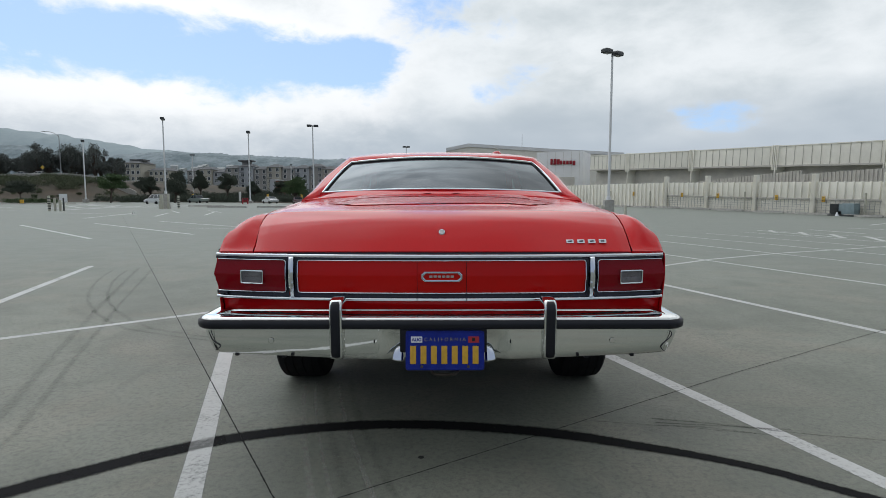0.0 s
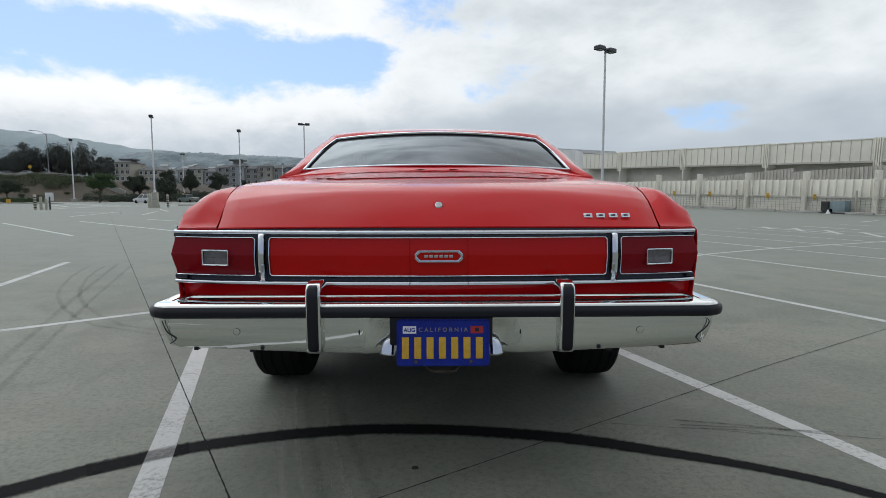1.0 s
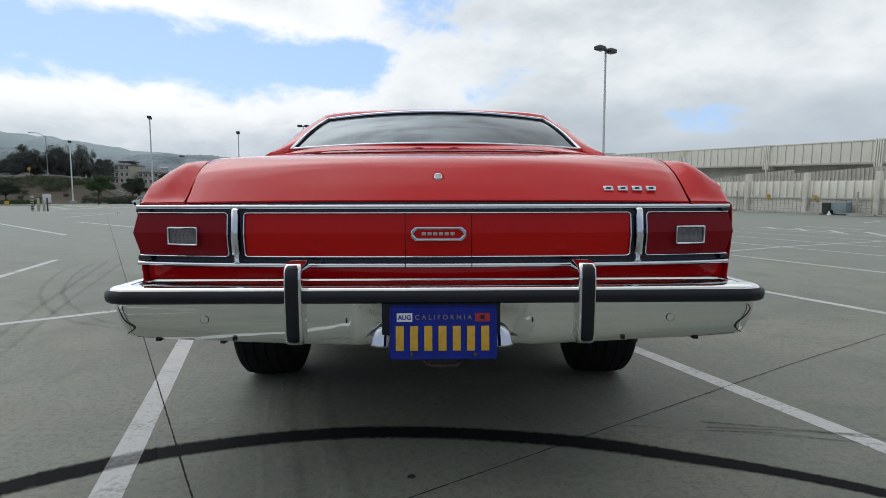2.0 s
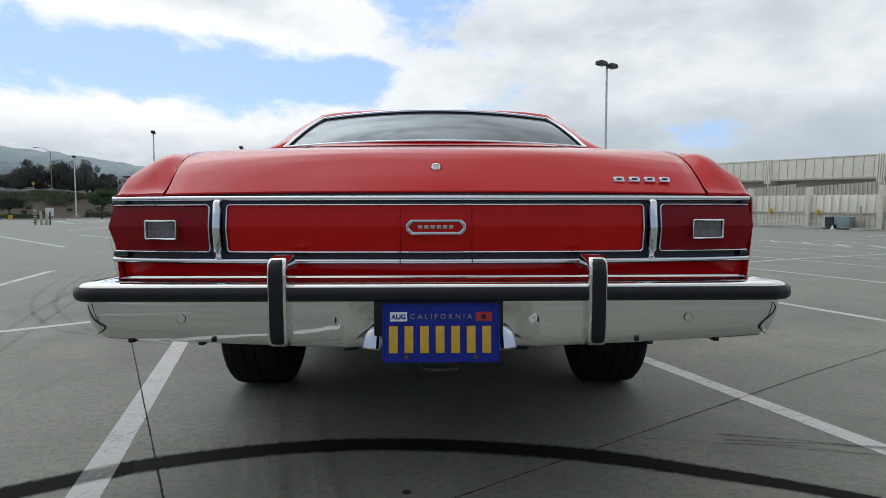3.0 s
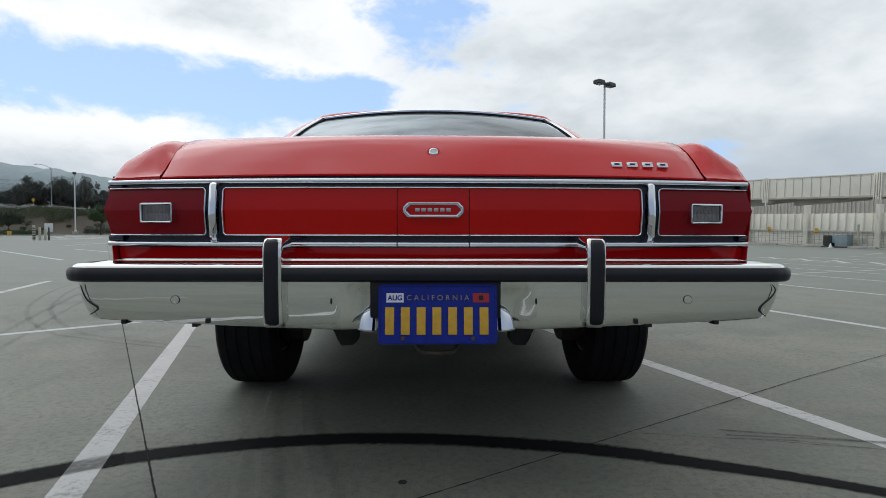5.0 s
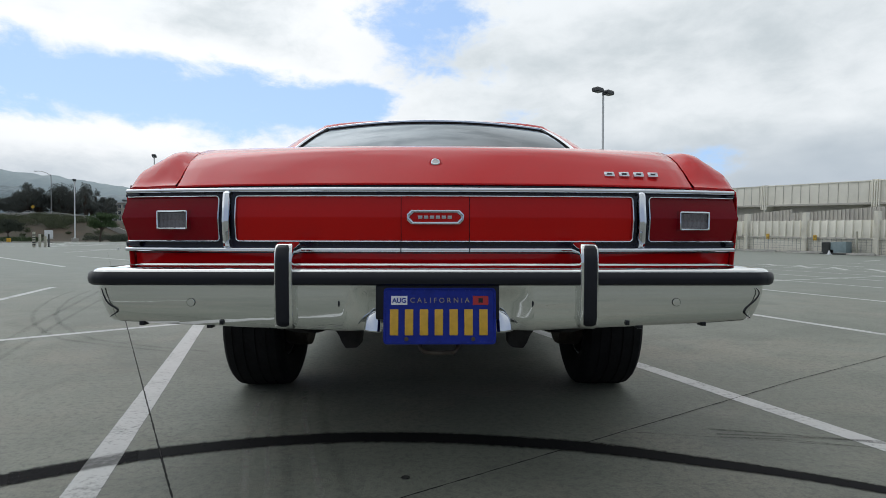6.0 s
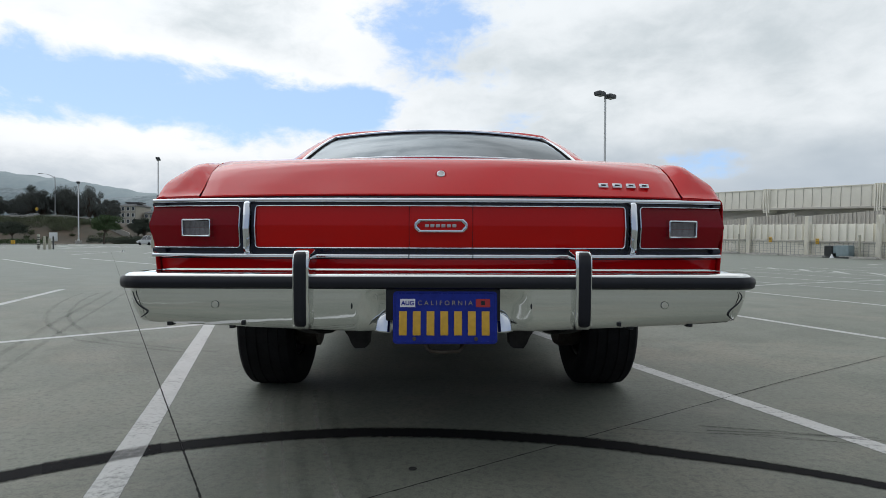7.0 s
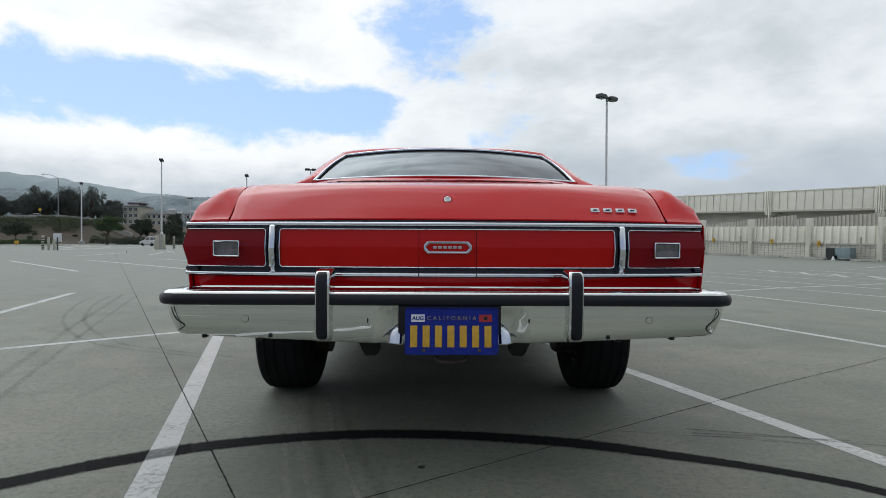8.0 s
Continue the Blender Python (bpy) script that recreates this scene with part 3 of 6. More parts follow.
def trunk_profile(v):
    """Centre line of the boot lid, from its rear lip up over the crest to the window."""
    return (lerp_table([(0, 0.112), (0.08, 0.134), (0.2, 0.167), (0.32, 0.205), (0.42, 0.241), (0.50, 0.274), (0.56, 0.318), (0.64, 0.42), (0.75, 0.60), (1, 1.10)], v),
            lerp_table([(0, 0.895), (0.08, 0.915), (0.2, 0.945), (0.32, 0.977), (0.42, 1.006), (0.50, 1.027), (0.56, 1.041), (0.64, 1.058), (0.75, 1.078), (1, 1.138)], v))


def build_trunk():
    bm = bmesh.new()
    rows = []
    n, k = 72, 28
    for i in range(n + 1):
        v = i / n
        y0 = sum(trunk_profile(min(1, max(0, v + d)))[0] for d in (-0.035, -0.0175, 0, 0.0175, 0.035)) / 5
        z0 = sum(trunk_profile(min(1, max(0, v + d)))[1] for d in (-0.035, -0.0175, 0, 0.0175, 0.035)) / 5
        row = []
        for j in range(k + 1):
            u = 2 * j / k - 1
            w = lerp_table(SEAM, max(0.17, y0 + (tail_y(0.8) - tail_y(0)) * (1 - smooth_step(0, 0.75, v)))) - 0.0025
            x = (w - (0.012 if u > 0 else 0.012 * smooth_step(0.40, 0.20, y0 + tail_y(0.8) - tail_y(0)))) * u + 0.004
            bow = (tail_y(x) - tail_y(0)) * (1 - smooth_step(0, 0.75, v))
            y = y0 + bow
            edge = abs(u) ** 2.6
            z = z0 * (1 - edge) + (lerp_table(TOP, max(0.17, y0 + (tail_y(0.8) - tail_y(0)) * (1 - smooth_step(0, 0.75, v)))) - 0.003) * edge
            # faint raised field in the middle of the deck
            z += 0.006 * smooth_step(0.66, 0.60, abs(u)) * smooth_step(0.72, 0.80, v)
            row.append((x, y, z))
        # the lid's edges turn down into the gap
        l, r = row[0], row[-1]
        deep = 0.005 + 0.021 * smooth_step(0.10, 0.25, v)
        row = [(l[0] - 0.0005, l[1], l[2] - deep), (l[0] - 0.0005, l[1], l[2] - 0.003)] + row[1:-1]
        row = [row[0], row[1], (l[0] + 0.003, l[1], l[2])] + row[2:] + [(r[0] - 0.003, r[1], r[2]), (r[0] + 0.0005, r[1], r[2] - 0.003), (r[0] + 0.0005, r[1], r[2] - deep)]
        rows.append(row)
    sheet(bm, rows)
    lid = part("trunk_lid", bm, PAINT, car, "glossy red boot lid", 50, thick=0.006)
    # the lid's front edge and the lip before the window: thin dark gaps that run out at both ends
    def on_lid(x, y):
        a, b = min(zip(rows, rows[1:]), key=lambda ab: abs((ab[0][24][1] + ab[1][24][1]) / 2 - y))
        t = (y - a[24][1]) / (b[24][1] - a[24][1])
        i = min(range(3, len(a) - 4), key=lambda k: abs(a[k][0] - x))
        return Vector((x, y, a[i][2] + (b[i][2] - a[i][2]) * t + 0.0006))
    for way, r in ((((-0.560, 0.72), (-0.515, 0.665), (-0.43, 0.60), (-0.25, 0.610), (0.0, 0.630), (0.2, 0.645), (0.34, 0.640), (0.44, 0.610), (0.50, 0.65), (0.575, 0.75)), 0.0030),
                   (((-0.56, 0.76), (-0.50, 0.84), (-0.38, 0.900), (-0.2, 0.915), (0.0, 0.920), (0.2, 0.915), (0.40, 0.895), (0.52, 0.84), (0.58, 0.78)), 0.0013)):
        bm = bmesh.new()
        fine = [Vector(a).lerp(Vector(b), j / 6) for a, b in zip(way, way[1:]) for j in range(6)] + [Vector(way[-1])]
        n = len(fine) - 1
        tube(bm, [on_lid(*p) for p in fine], [r * min(1.0, 0.15 + 6 * i / n, 0.15 + 6 * (n - i) / n) for i in range(n + 1)], 6)
        part("lid_seam", bm, SEAM_RED, lid, "thin dark panel gap")
    bm = bmesh.new()
    tube(bm, [(x, 1.055 + 0.02 * abs(x), z) for x, z in ((-0.115, 1.1385), (-0.085, 1.1390), (-0.066, 1.1375), (-0.054, 1.1335), (-0.03, 1.1325), (0.03, 1.1325), (0.054, 1.1335), (0.066, 1.1375), (0.085, 1.139), (0.115, 1.1385))],
         [0.001, 0.0035, 0.004, 0.003, 0.002, 0.002, 0.003, 0.004, 0.0035, 0.001], 8)
    part("centre_notch", bm, SEAM_RED, lid, "dark red notch before the window")
    # lock with its ring
    m = pose(0.0, 0.1955, 0.9700, 50, 0, 0)
    bm = bmesh.new()
    turned(bm, [(0.0085, 0), (0.0140, 0.0), (0.0145, 0.002), (0.0130, 0.0045), (0.0100, 0.005), (0.0085, 0.002)], m, 28)
    part("lock_ring", bm, CHROME, lid, "chrome lock ring")
    bm = bmesh.new()
    turned(bm, [(0.0, 0.0), (0.0087, 0.0), (0.0087, 0.0025), (0.005, 0.003), (0.0, 0.003)], m, 24)
    part("lock_barrel", bm, RIM_STEEL, lid, "brushed lock barrel")
    bm = bmesh.new()
    turned(bm, [(0.0143, 0.0), (0.0205, -0.003), (0.0215, 0.0), (0.0190, 0.0022), (0.0150, 0.0008)], m, 28)
    part("lock_gasket", bm, PAINT, lid)
    # badge: four chrome blocks for the maker's letters
    for i in range(4):
        x = 0.533 + 0.0465 * i
        y0 = 0.152 + 0.90 * (tail_y(x) - tail_y(0))
        bm = bmesh.new()
        box(bm, -0.0160, 0.0160, -0.0050, 0.004, -0.0090, 0.0090, 0.0022)
        b = part("badge_block", bm, CHROME, lid, "chrome badge block")
        b.matrix_basis = pose(x, y0 + 0.0035, 0.9315, -34, 0, 3)
        bm = bmesh.new()
        box(bm, -0.0075, 0.0075, -0.0062, -0.004, -0.0030, 0.0030, 0.0006)
        part("badge_recess", bm, NAVY, b, "dark enamel recess")


def band(bm, x0, x1, z0, z1, proud, depth=0.02, n=24):
    """A strip that follows the tail's plan, from x0 to x1 and z0 to z1, standing proud of the panel."""
    rings = []
    for i in range(n + 1):
        x = x0 + (x1 - x0) * i / n
        y = tail_y(x) - proud
        h, zc = (z1 - z0) / 2, (z0 + z1) / 2
        bulge = min(0.009, h * 1.1)
        # a rounded moulding
        face = [(x, y + bulge * (1 - math.cos(a)), zc + h * math.sin(a)) for a in (radians(k) for k in (-85, -60, -36, -12, 12, 36, 60, 85))]
        rings.append([(x, y + depth, z0)] + face + [(x, y + depth, z1)])
    loft(bm, rings)


def face_panel(bm, x0, x1, z0, z1, bulge, n=24, taper=0.0, base=0.0):
    """A panel with a horizontal ridge along its middle. taper: how far its outer edge comes to a point."""
    rings = []
    zm = (z0 + z1) / 2 + 0.004
    for i in range(n + 1):
        x = x0 + (x1 - x0) * i / n
        ring = []
        for z, b in ((z0, 0.0), (zm - 0.002, bulge), (zm + 0.002, bulge), (z1, 0.002)):
            out = taper * (i / n if abs(x1) > abs(x0) else 1 - i / n) * (bulge and b / bulge)
            xx = x + math.copysign(out, x)
            ring.append((xx, tail_y(x) - base - b, z))
        ring += [(x, tail_y(x) + 0.03, z1), (x, tail_y(x) + 0.03, z0)]
        rings.append(ring)
    loft(bm, rings)


def rounded_frame(x0, x1, z0, z1, r=0.010):
    """Points and outward normals round a rectangle with rounded corners, also set along its long sides."""
    out = []
    for cx, cz, a0 in ((x1 - r, z1 - r, 0), (x0 + r, z1 - r, 90), (x0 + r, z0 + r, 180), (x1 - r, z0 + r, 270)):
        for a in range(a0, a0 + 91, 15):
            c, s = math.cos(radians(a)), math.sin(radians(a))
            out.append((cx + r * c, cz + r * s, c, s))
        if a0 in (0, 180):
            n, way = 28, (x0 + r - (x1 - r)) * (1 if a0 == 0 else -1)
            out += [(cx + way * i / n, cz + (r if a0 == 0 else -r), 0.0, 1.0 if a0 == 0 else -1.0) for i in range(1, n)]
        else:
            out += [(cx + (-r if a0 == 90 else r), cz + (z1 - z0 - 2 * r) * k * (-1 if a0 == 90 else 1), -1.0 if a0 == 90 else 1.0, 0.0) for k in (0.25, 0.47, 0.53, 0.75)]
    return out


def trim_line(bm, way, width, proud, closed):
    """A slim half-round moulding along points (x, z, normal) on the tail; it stands out with the ridge in the panels."""
    rings = []
    for x, z, nx, nz in way:
        base = tail_y(x) - 0.011 * max(0.0, 1 - abs(z - 0.7935) / 0.0665)
        rings.append([(x + nx * width * a, base - proud * b, z + nz * width * a) for a, b in ((-0.5, -0.6), (-0.5, 0.55), (-0.3, 0.88), (0.0, 1.0), (0.3, 0.88), (0.5, 0.55), (0.5, -0.6))])
    loft(bm, rings + rings[:1] if closed else rings, not closed)


def build_tail():
    # the recess behind the panels
    bm = bmesh.new()
    band(bm, -0.9475, 0.9295, 0.690, 0.899, -0.004, 0.03, 48)
    tail = part("tail_panel", bm, NAVY, car, "black recessed tail panel")
    for x0, x1 in ((-0.588, -0.1015), (-0.0995, 0.0995), (0.1015, 0.588)):
        bm = bmesh.new()
        face_panel(bm, x0, x1, 0.730, 0.857, 0.010)
        part("reflector_panel", bm, PANEL_RED, tail, "bright red ridged reflector panel")
    # outer strips, split at the dividers; below also at the filler flap
    for z0, z1, proud, spans in ((0.8710, 0.8850, 0.013, ((-0.6285, 0.6285),)), (0.6945, 0.7080, 0.018, ((-0.6285, -0.102), (-0.099, 0.099), (0.102, 0.6285)))):
        for x0, x1 in spans:
            bm = bmesh.new()
            band(bm, x0, x1, z0, z1, proud, 0.03, 40)
            part("trim_strip", bm, CHROME, tail, "chrome strip")
    bm = bmesh.new()
    trim_line(bm, rounded_frame(-0.5915, 0.5915, 0.7270, 0.8600), 0.0058, 0.010, True)
    part("panel_frame", bm, CHROME, tail, "slim chrome frame round the red panels")
    for x in (-0.1005, 0.1005):
        bm = bmesh.new()
        box(bm, x - 0.0013, x + 0.0013, tail_y(0.1) - 0.0145, tail_y(0.1), 0.722, 0.7305)
        part("flap_gap", bm, NAVY, tail)
    for s in (-1, 1):
        bm = bmesh.new()
        rings = []
        for z, out in ((0.7065, 0.016), (0.712, 0.023), (0.722, 0.027), (0.79, 0.036), (0.858, 0.027), (0.869, 0.023), (0.874, 0.016)):
            y = tail_y(0.615) - out
            c = s * 0.6165
            rings.append([(c - 0.0120, y + 0.05, z), (c - 0.0115, y + 0.011, z), (c - 0.009, y + 0.005, z), (c - 0.002, y, z), (c + 0.002, y, z), (c + 0.009, y + 0.005, z), (c + 0.0115, y + 0.011, z), (c + 0.0120, y + 0.05, z)])
        loft(bm, rings)
        part("divider", bm, CHROME, tail, "upright chrome divider", 25)
        # tail light
        end = 0.9365 - 0.0095 * s
        bm = bmesh.new()
        a, b = sorted((s * 0.648, s * end))
        face_panel(bm, a, b, 0.730, 0.857, 0.014, 20, 0.014)
        light = part("tail_light", bm, LENS, car, "dark red ridged tail light lens")
        for z0, z1, proud in ((0.8710, 0.8850, 0.011), (0.6945, 0.7080, 0.016)):
            bm = bmesh.new()
            a, b = sorted((s * 0.6295, s * (end + 0.004)))
            band(bm, a, b, z0, z1, proud, 0.05, 14)
            part("trim_strip", bm, CHROME, light, "chrome strip")
        bm = bmesh.new()
        way = [(s * x, z, s * nx, nz) for x, z, nx, nz in rounded_frame(0.6425, end + 0.04, 0.7270, 0.8600) if x < end + 0.005]
        # opened at the outer end
        k = max(range(len(way)), key=lambda i: math.dist(way[i][:2], way[i - 1][:2]))
        trim_line(bm, way[k:] + way[:k], 0.0058, 0.012, False)
        part("lens_frame", bm, CHROME, light, "slim chrome frame round the lens")
        for z0, z1 in ((0.8600, 0.8720), (0.7085, 0.7270)):
            bm = bmesh.new()
            a, b = sorted((s * 0.905, s * (end + 0.007)))
            band(bm, a, b, z0, z1, 0.006, 0.06, 6)
            part("end_moulding", bm, NAVY, light, "dark moulding at the lamp's outer end")
        # reversing lamp: deep bevelled bezel and ribbed clear lens
        bm = bmesh.new()
        c = s * 0.784
        yl = tail_y(0.79) - 0.0245

        def ring(w, h, y, r=0.004):
            q = [(sx * (w - r) + r * math.cos(radians(a)), sz * (h - r) + r * math.sin(radians(a))) for sx, sz, a0 in ((1, 1, 0), (-1, 1, 90), (-1, -1, 180), (1, -1, 270)) for a in (a0, a0 + 30, a0 + 60, a0 + 90)]
            return [(c + dx, y + 0.22 * s * dx, 0.7895 + dz) for dx, dz in q]
        loft(bm, [ring(0.0535, 0.0305, yl + 0.024), ring(0.0520, 0.0295, yl + 0.004), ring(0.0500, 0.0280, yl - 0.004), ring(0.0475, 0.0255, yl - 0.005), ring(0.0455, 0.0235, yl - 0.003),
                  ring(0.0445, 0.0225, yl + 0.005, 0.003)], False)
        part("lamp_bezel", bm, CHROME, light, "chrome reversing lamp bezel", 30)
        bm = bmesh.new()
        for j in range(2):
            z0, z1 = 0.7672 + 0.0224 * j, 0.7672 + 0.0224 * j + 0.0220
            wave = []
            for i in range(81):
                xa = c - 0.0445 + 0.089 * i / 80
                wave.append((xa, yl + 0.002 + 0.22 * (abs(xa) - abs(c)) + 0.0016 * (1 - abs(math.sin(math.pi * i / 4)))))
            loft(bm, [[(x, y + (0.0015 if j else 0), z0), (x, y, (z0 + z1) / 2), (x, y + (0 if j else 0.0015), z1), (x, y + 0.012, z1), (x, y + 0.012, z0)] for x, y in wave])
        part("reversing_lens", bm, CLEAR_LAMP, light, "ribbed clear reversing lamp lens")
    # nameplate on the filler flap: an eight-sided chrome frame round a red field
    bm = bmesh.new()

    def octagon(w, h, y):
        k = 0.012
        return [(-w, y, -h + k), (-w + k, y, -h), (w - k, y, -h), (w, y, -h + k), (w, y, h - k), (w - k, y, h), (-w + k, y, h), (-w, y, h - k)]
    loft(bm, [octagon(0.0835, 0.0215, 0.02), octagon(0.084, 0.022, 0.004), octagon(0.0824, 0.0204, -0.003), octagon(0.0800, 0.0182, -0.0035), octagon(0.0785, 0.0168, 0.0005), octagon(0.0762, 0.0146, 0.0010), octagon(0.0750, 0.0136, -0.0010), octagon(0.0738, 0.0126, 0.004)], False)
    plate = part("nameplate", bm, CHROME, car, "chrome framed nameplate with red field")
    plate.matrix_basis = pose(0.0, 0.092, 0.797)
    bm = bmesh.new()
    loft(bm, [octagon(0.077, 0.0155, 0.006), octagon(0.077, 0.0155, 0.002)])
    part("field", bm, PANEL_RED, plate)
    for i in range(6):
        bm = bmesh.new()
        box(bm, -0.0505 + 0.0172 * i, -0.0505 + 0.0172 * i + 0.0125, 0.0, 0.003, -0.0048, 0.0048, 0.001)
        part("bar", bm, RIM_STEEL, plate)
    # valance between tail panel and bumper
    bm = bmesh.new()
    xs = [-0.93 + 1.86 * i / 30 for i in range(31)]
    loft(bm, [[(x, tail_y(x) + 0.014, 0.6960), (x, tail_y(x) + 0.017, 0.686), (x, tail_y(x) + 0.019, 0.668), (x, tail_y(x) + 0.024, 0.650), (x, tail_y(x) + 0.05, 0.60), (x, tail_y(x) + 0.09, 0.60), (x, tail_y(x) + 0.09, 0.694)] for x in xs])
    part("valance", bm, PAINT, car, "red valance above the bumper")


def plan_path():
    """Plan of the bumper: nearly straight behind, rounded at the corners, short sides."""
    pts = [(0.900 * (i / 200), 0.004 * (i / 200) ** 2) for i in range(201)]
    for i in range(1, 10):
        a = radians(90 * i / 9)
        pts.append((0.900 + 0.050 * math.sin(a), 0.004 + 0.055 * (1 - math.cos(a)) + 0.004))
    pts += [(0.955, 0.16), (0.958, 0.30), (0.955, 0.42)]
    return [(-0.99 * x, y) for x, y in reversed(pts[1:])] + [(0.983 * x, y) for x, y in pts]


# how far the bumper's lower edge hangs lower or higher along its width
HANG = [(0.0, -0.020), (0.20, -0.020), (0.30, -0.016), (0.45, -0.010), (0.60, -0.003), (0.75, 0.003), (0.90, 0.011), (1.0, 0.011)]


def sweep(bm, path, profile, inset=0.0):
    """profile: (outwards, z) round the closed section."""
    rings = []
    for i, p in enumerate(path):
        a, b = Vector(path[max(0, i - 1)]), Vector(path[min(len(path) - 1, i + 1)])
        d = (b - a).normalized()
        nrm = Vector((d.y, -d.x))
        # the lower face draws in towards the plate
        dish = inset * smooth_step(0.265, 0.195, abs(p[0] - 0.012))
        # and its ends rake inwards below
        rake = 1 - 0.024 * smooth_step(0.75, 0.93, abs(p[0]))
        turn = smooth_step(0.83, 0.915, abs(p[0]))
        profile_ = [(max(o, -0.11 + 0.070 * turn), min(z, 0.663 - 0.0090 * turn)) for o, z in profile]
        rings.append([(p[0] * (1 - (1 - rake) * smooth_step(0.612, 0.497, z)) + nrm.x * o, p[1] + nrm.y * o + dish * smooth_step(0.606, 0.565, z), z + (lerp_table(HANG, abs(p[0])) * smooth_step(0.575, 0.500, z) if inset else 0.0)) for o, z in profile_])
    loft(bm, rings)


def build_bumper():
    bm = bmesh.new()
    path = plan_path()
    sweep(bm, path, [(-0.11, 0.6625), (-0.104, 0.663), (-0.099, 0.6615), (-0.097, 0.6588), (-0.088, 0.6578), (-0.05, 0.6565), (-0.012, 0.6540), (0.002, 0.6525), (0.010, 0.6495), (0.0150, 0.645), (0.0165, 0.640), (0.010, 0.632), (0.003, 0.614), (0.002, 0.606),
                     (0.0035, 0.585), (0.0035, 0.56), (0.0015, 0.53), (-0.004, 0.508), (-0.010, 0.4985), (-0.016, 0.496), (-0.024, 0.497), (-0.022, 0.51), (-0.012, 0.56), (-0.012, 0.636), (-0.11, 0.645)], 0.024)
    bumper = part("bumper", bm, CHROME_OLD, car, "polished chrome rear bumper", 35)
    bm = bmesh.new()
    sweep(bm, path, [(0.004, 0.6075), (0.020, 0.6075), (0.0265, 0.6125), (0.029, 0.6245), (0.0275, 0.637), (0.021, 0.6437), (0.012, 0.6437)])
    part("rubber_strip", bm, RUBBER, bumper, "black rubber impact strip")
    for s in (-1, 1):
        bm = bmesh.new()
        turned(bm, [(0.0, 0.0), (0.0105, 0.0), (0.0105, 0.0006), (0.0098, 0.0011), (0.0, 0.0012)], pose(s * 0.666, -0.0031, 0.560, 90, 0, 0), 24)
        bolt = part("bolt", bm, CHROME_OLD, bumper, "chrome bolt head", 25)
        bm = bmesh.new()
        turned(bm, [(0.0104, 0.0), (0.0113, 0.0), (0.0113, 0.0003), (0.0104, 0.0003)], pose(s * 0.666, -0.0033, 0.560, 90, 0, 0), 24)
        part("seat_ring", bm, UNDER, bolt)
        for x, wide in ((-0.807, 0.007), (-0.623, 0.007)) if s < 0 else ((0.571, 0.008), (0.750, 0.007)):
            bm = bmesh.new()
            z = 0.497 + lerp_table(HANG, abs(x))
            box(bm, x - wide, x + wide, 0.012, 0.04, z - 0.008, z + 0.004, 0.002)
            part("clip", bm, BLACK, bumper)
        bm = bmesh.new()
        x = -0.585 if s < 0 else 0.532
        z = 0.508 + lerp_table(HANG, abs(x))
        box(bm, x - 0.0055, x + 0.0055, 0.0005, 0.02, z - 0.006, z + 0.006, 0.001)
        part("notch", bm, BLACK, bumper, "dark notch at the bumper's lower edge")
        # thin dark wavy line where the face turns into the end
        bm = bmesh.new()
        way = ((0.889, 0.600), (0.903, 0.586), (0.890, 0.568), (0.864, 0.541), (0.857, 0.5236), (0.863, 0.512), (0.876, 0.503)) if s > 0 else ((0.912, 0.600), (0.9035, 0.578), (0.890, 0.553), (0.866, 0.536), (0.866, 0.524), (0.888, 0.508))
        fine = [Vector(a).lerp(Vector(b), j / 5) for a, b in zip(way, way[1:]) for j in range(5)] + [Vector(way[-1])]
        fine = [sum((fine[max(0, min(len(fine) - 1, i + k))] for k in (-2, -1, 0, 1, 2)), Vector((0, 0))) / 5 for i in range(len(fine))]
        edge_x = 0.885 if s > 0 else 0.891
        tube(bm, [(s * x, 0.0007 + 10.5 * max(0.0, x - edge_x) ** 2, z + 0.012 * smooth_step(0.575, 0.500, z)) for x, z in fine], [0.0012 + 0.0012 * math.sin(math.pi * i / (len(fine) - 1)) for i in range(len(fine))], 6)
        part("corner_line", bm, BLACK, bumper, "thin dark wavy line at the bumper's corner")
        # slot in the face beside the plate
        bm = bmesh.new()
        turned(bm, [(0.0, 0.0008), (0.0034, 0.0008), (0.0040, 0.0), (0.0, -0.002)], pose(s * 0.266 + 0.002, -0.0033, 0.556, 90, 0, 0) @ Matrix.Diagonal((0.7, 2.1, 1, 1)), 20)
        part("slot", bm, BLACK, bumper, "dark slot in the bumper face")
        # guard: chrome horn with a rubber face
        bm = bmesh.new()
        rings = []
        for z, out, w, back in ((0.4865, 0.006, 0.022, 0.03), (0.489, 0.016, 0.028, 0.035), (0.494, 0.025, 0.0325, 0.04), (0.505, 0.030, 0.0345, 0.04), (0.53, 0.033, 0.034, 0.04), (0.60, 0.036, 0.033, 0.05), (0.67, 0.0365, 0.033, 0.06),
                                (0.694, 0.0355, 0.033, 0.06), (0.706, 0.032, 0.0325, 0.06), (0.715, 0.025, 0.0315, 0.058), (0.7205, 0.014, 0.030, 0.055), (0.7235, 0.000, 0.028, 0.052), (0.7245, -0.016, 0.024, 0.05)):
            c, w = s * 0.4125 + 0.0045, w * 0.79
            rings.append([(c - s * w, back, z), (c - s * w, -out + 0.012, z), (c - s * w * 0.90, -out + 0.003, z), (c - s * w * 0.78, -out, z), (c + s * w * 0.78, -out, z), (c + s * w * 0.90, -out + 0.003, z),
                          (c + s * w, -out + 0.012, z), (c + s * w, back, z)])
        loft(bm, rings)
        guard = part("bumper_guard", bm, CHROME_OLD, car, "upright chrome bumper guard with rubber face", 50)
        bm = bmesh.new()
        rings = []
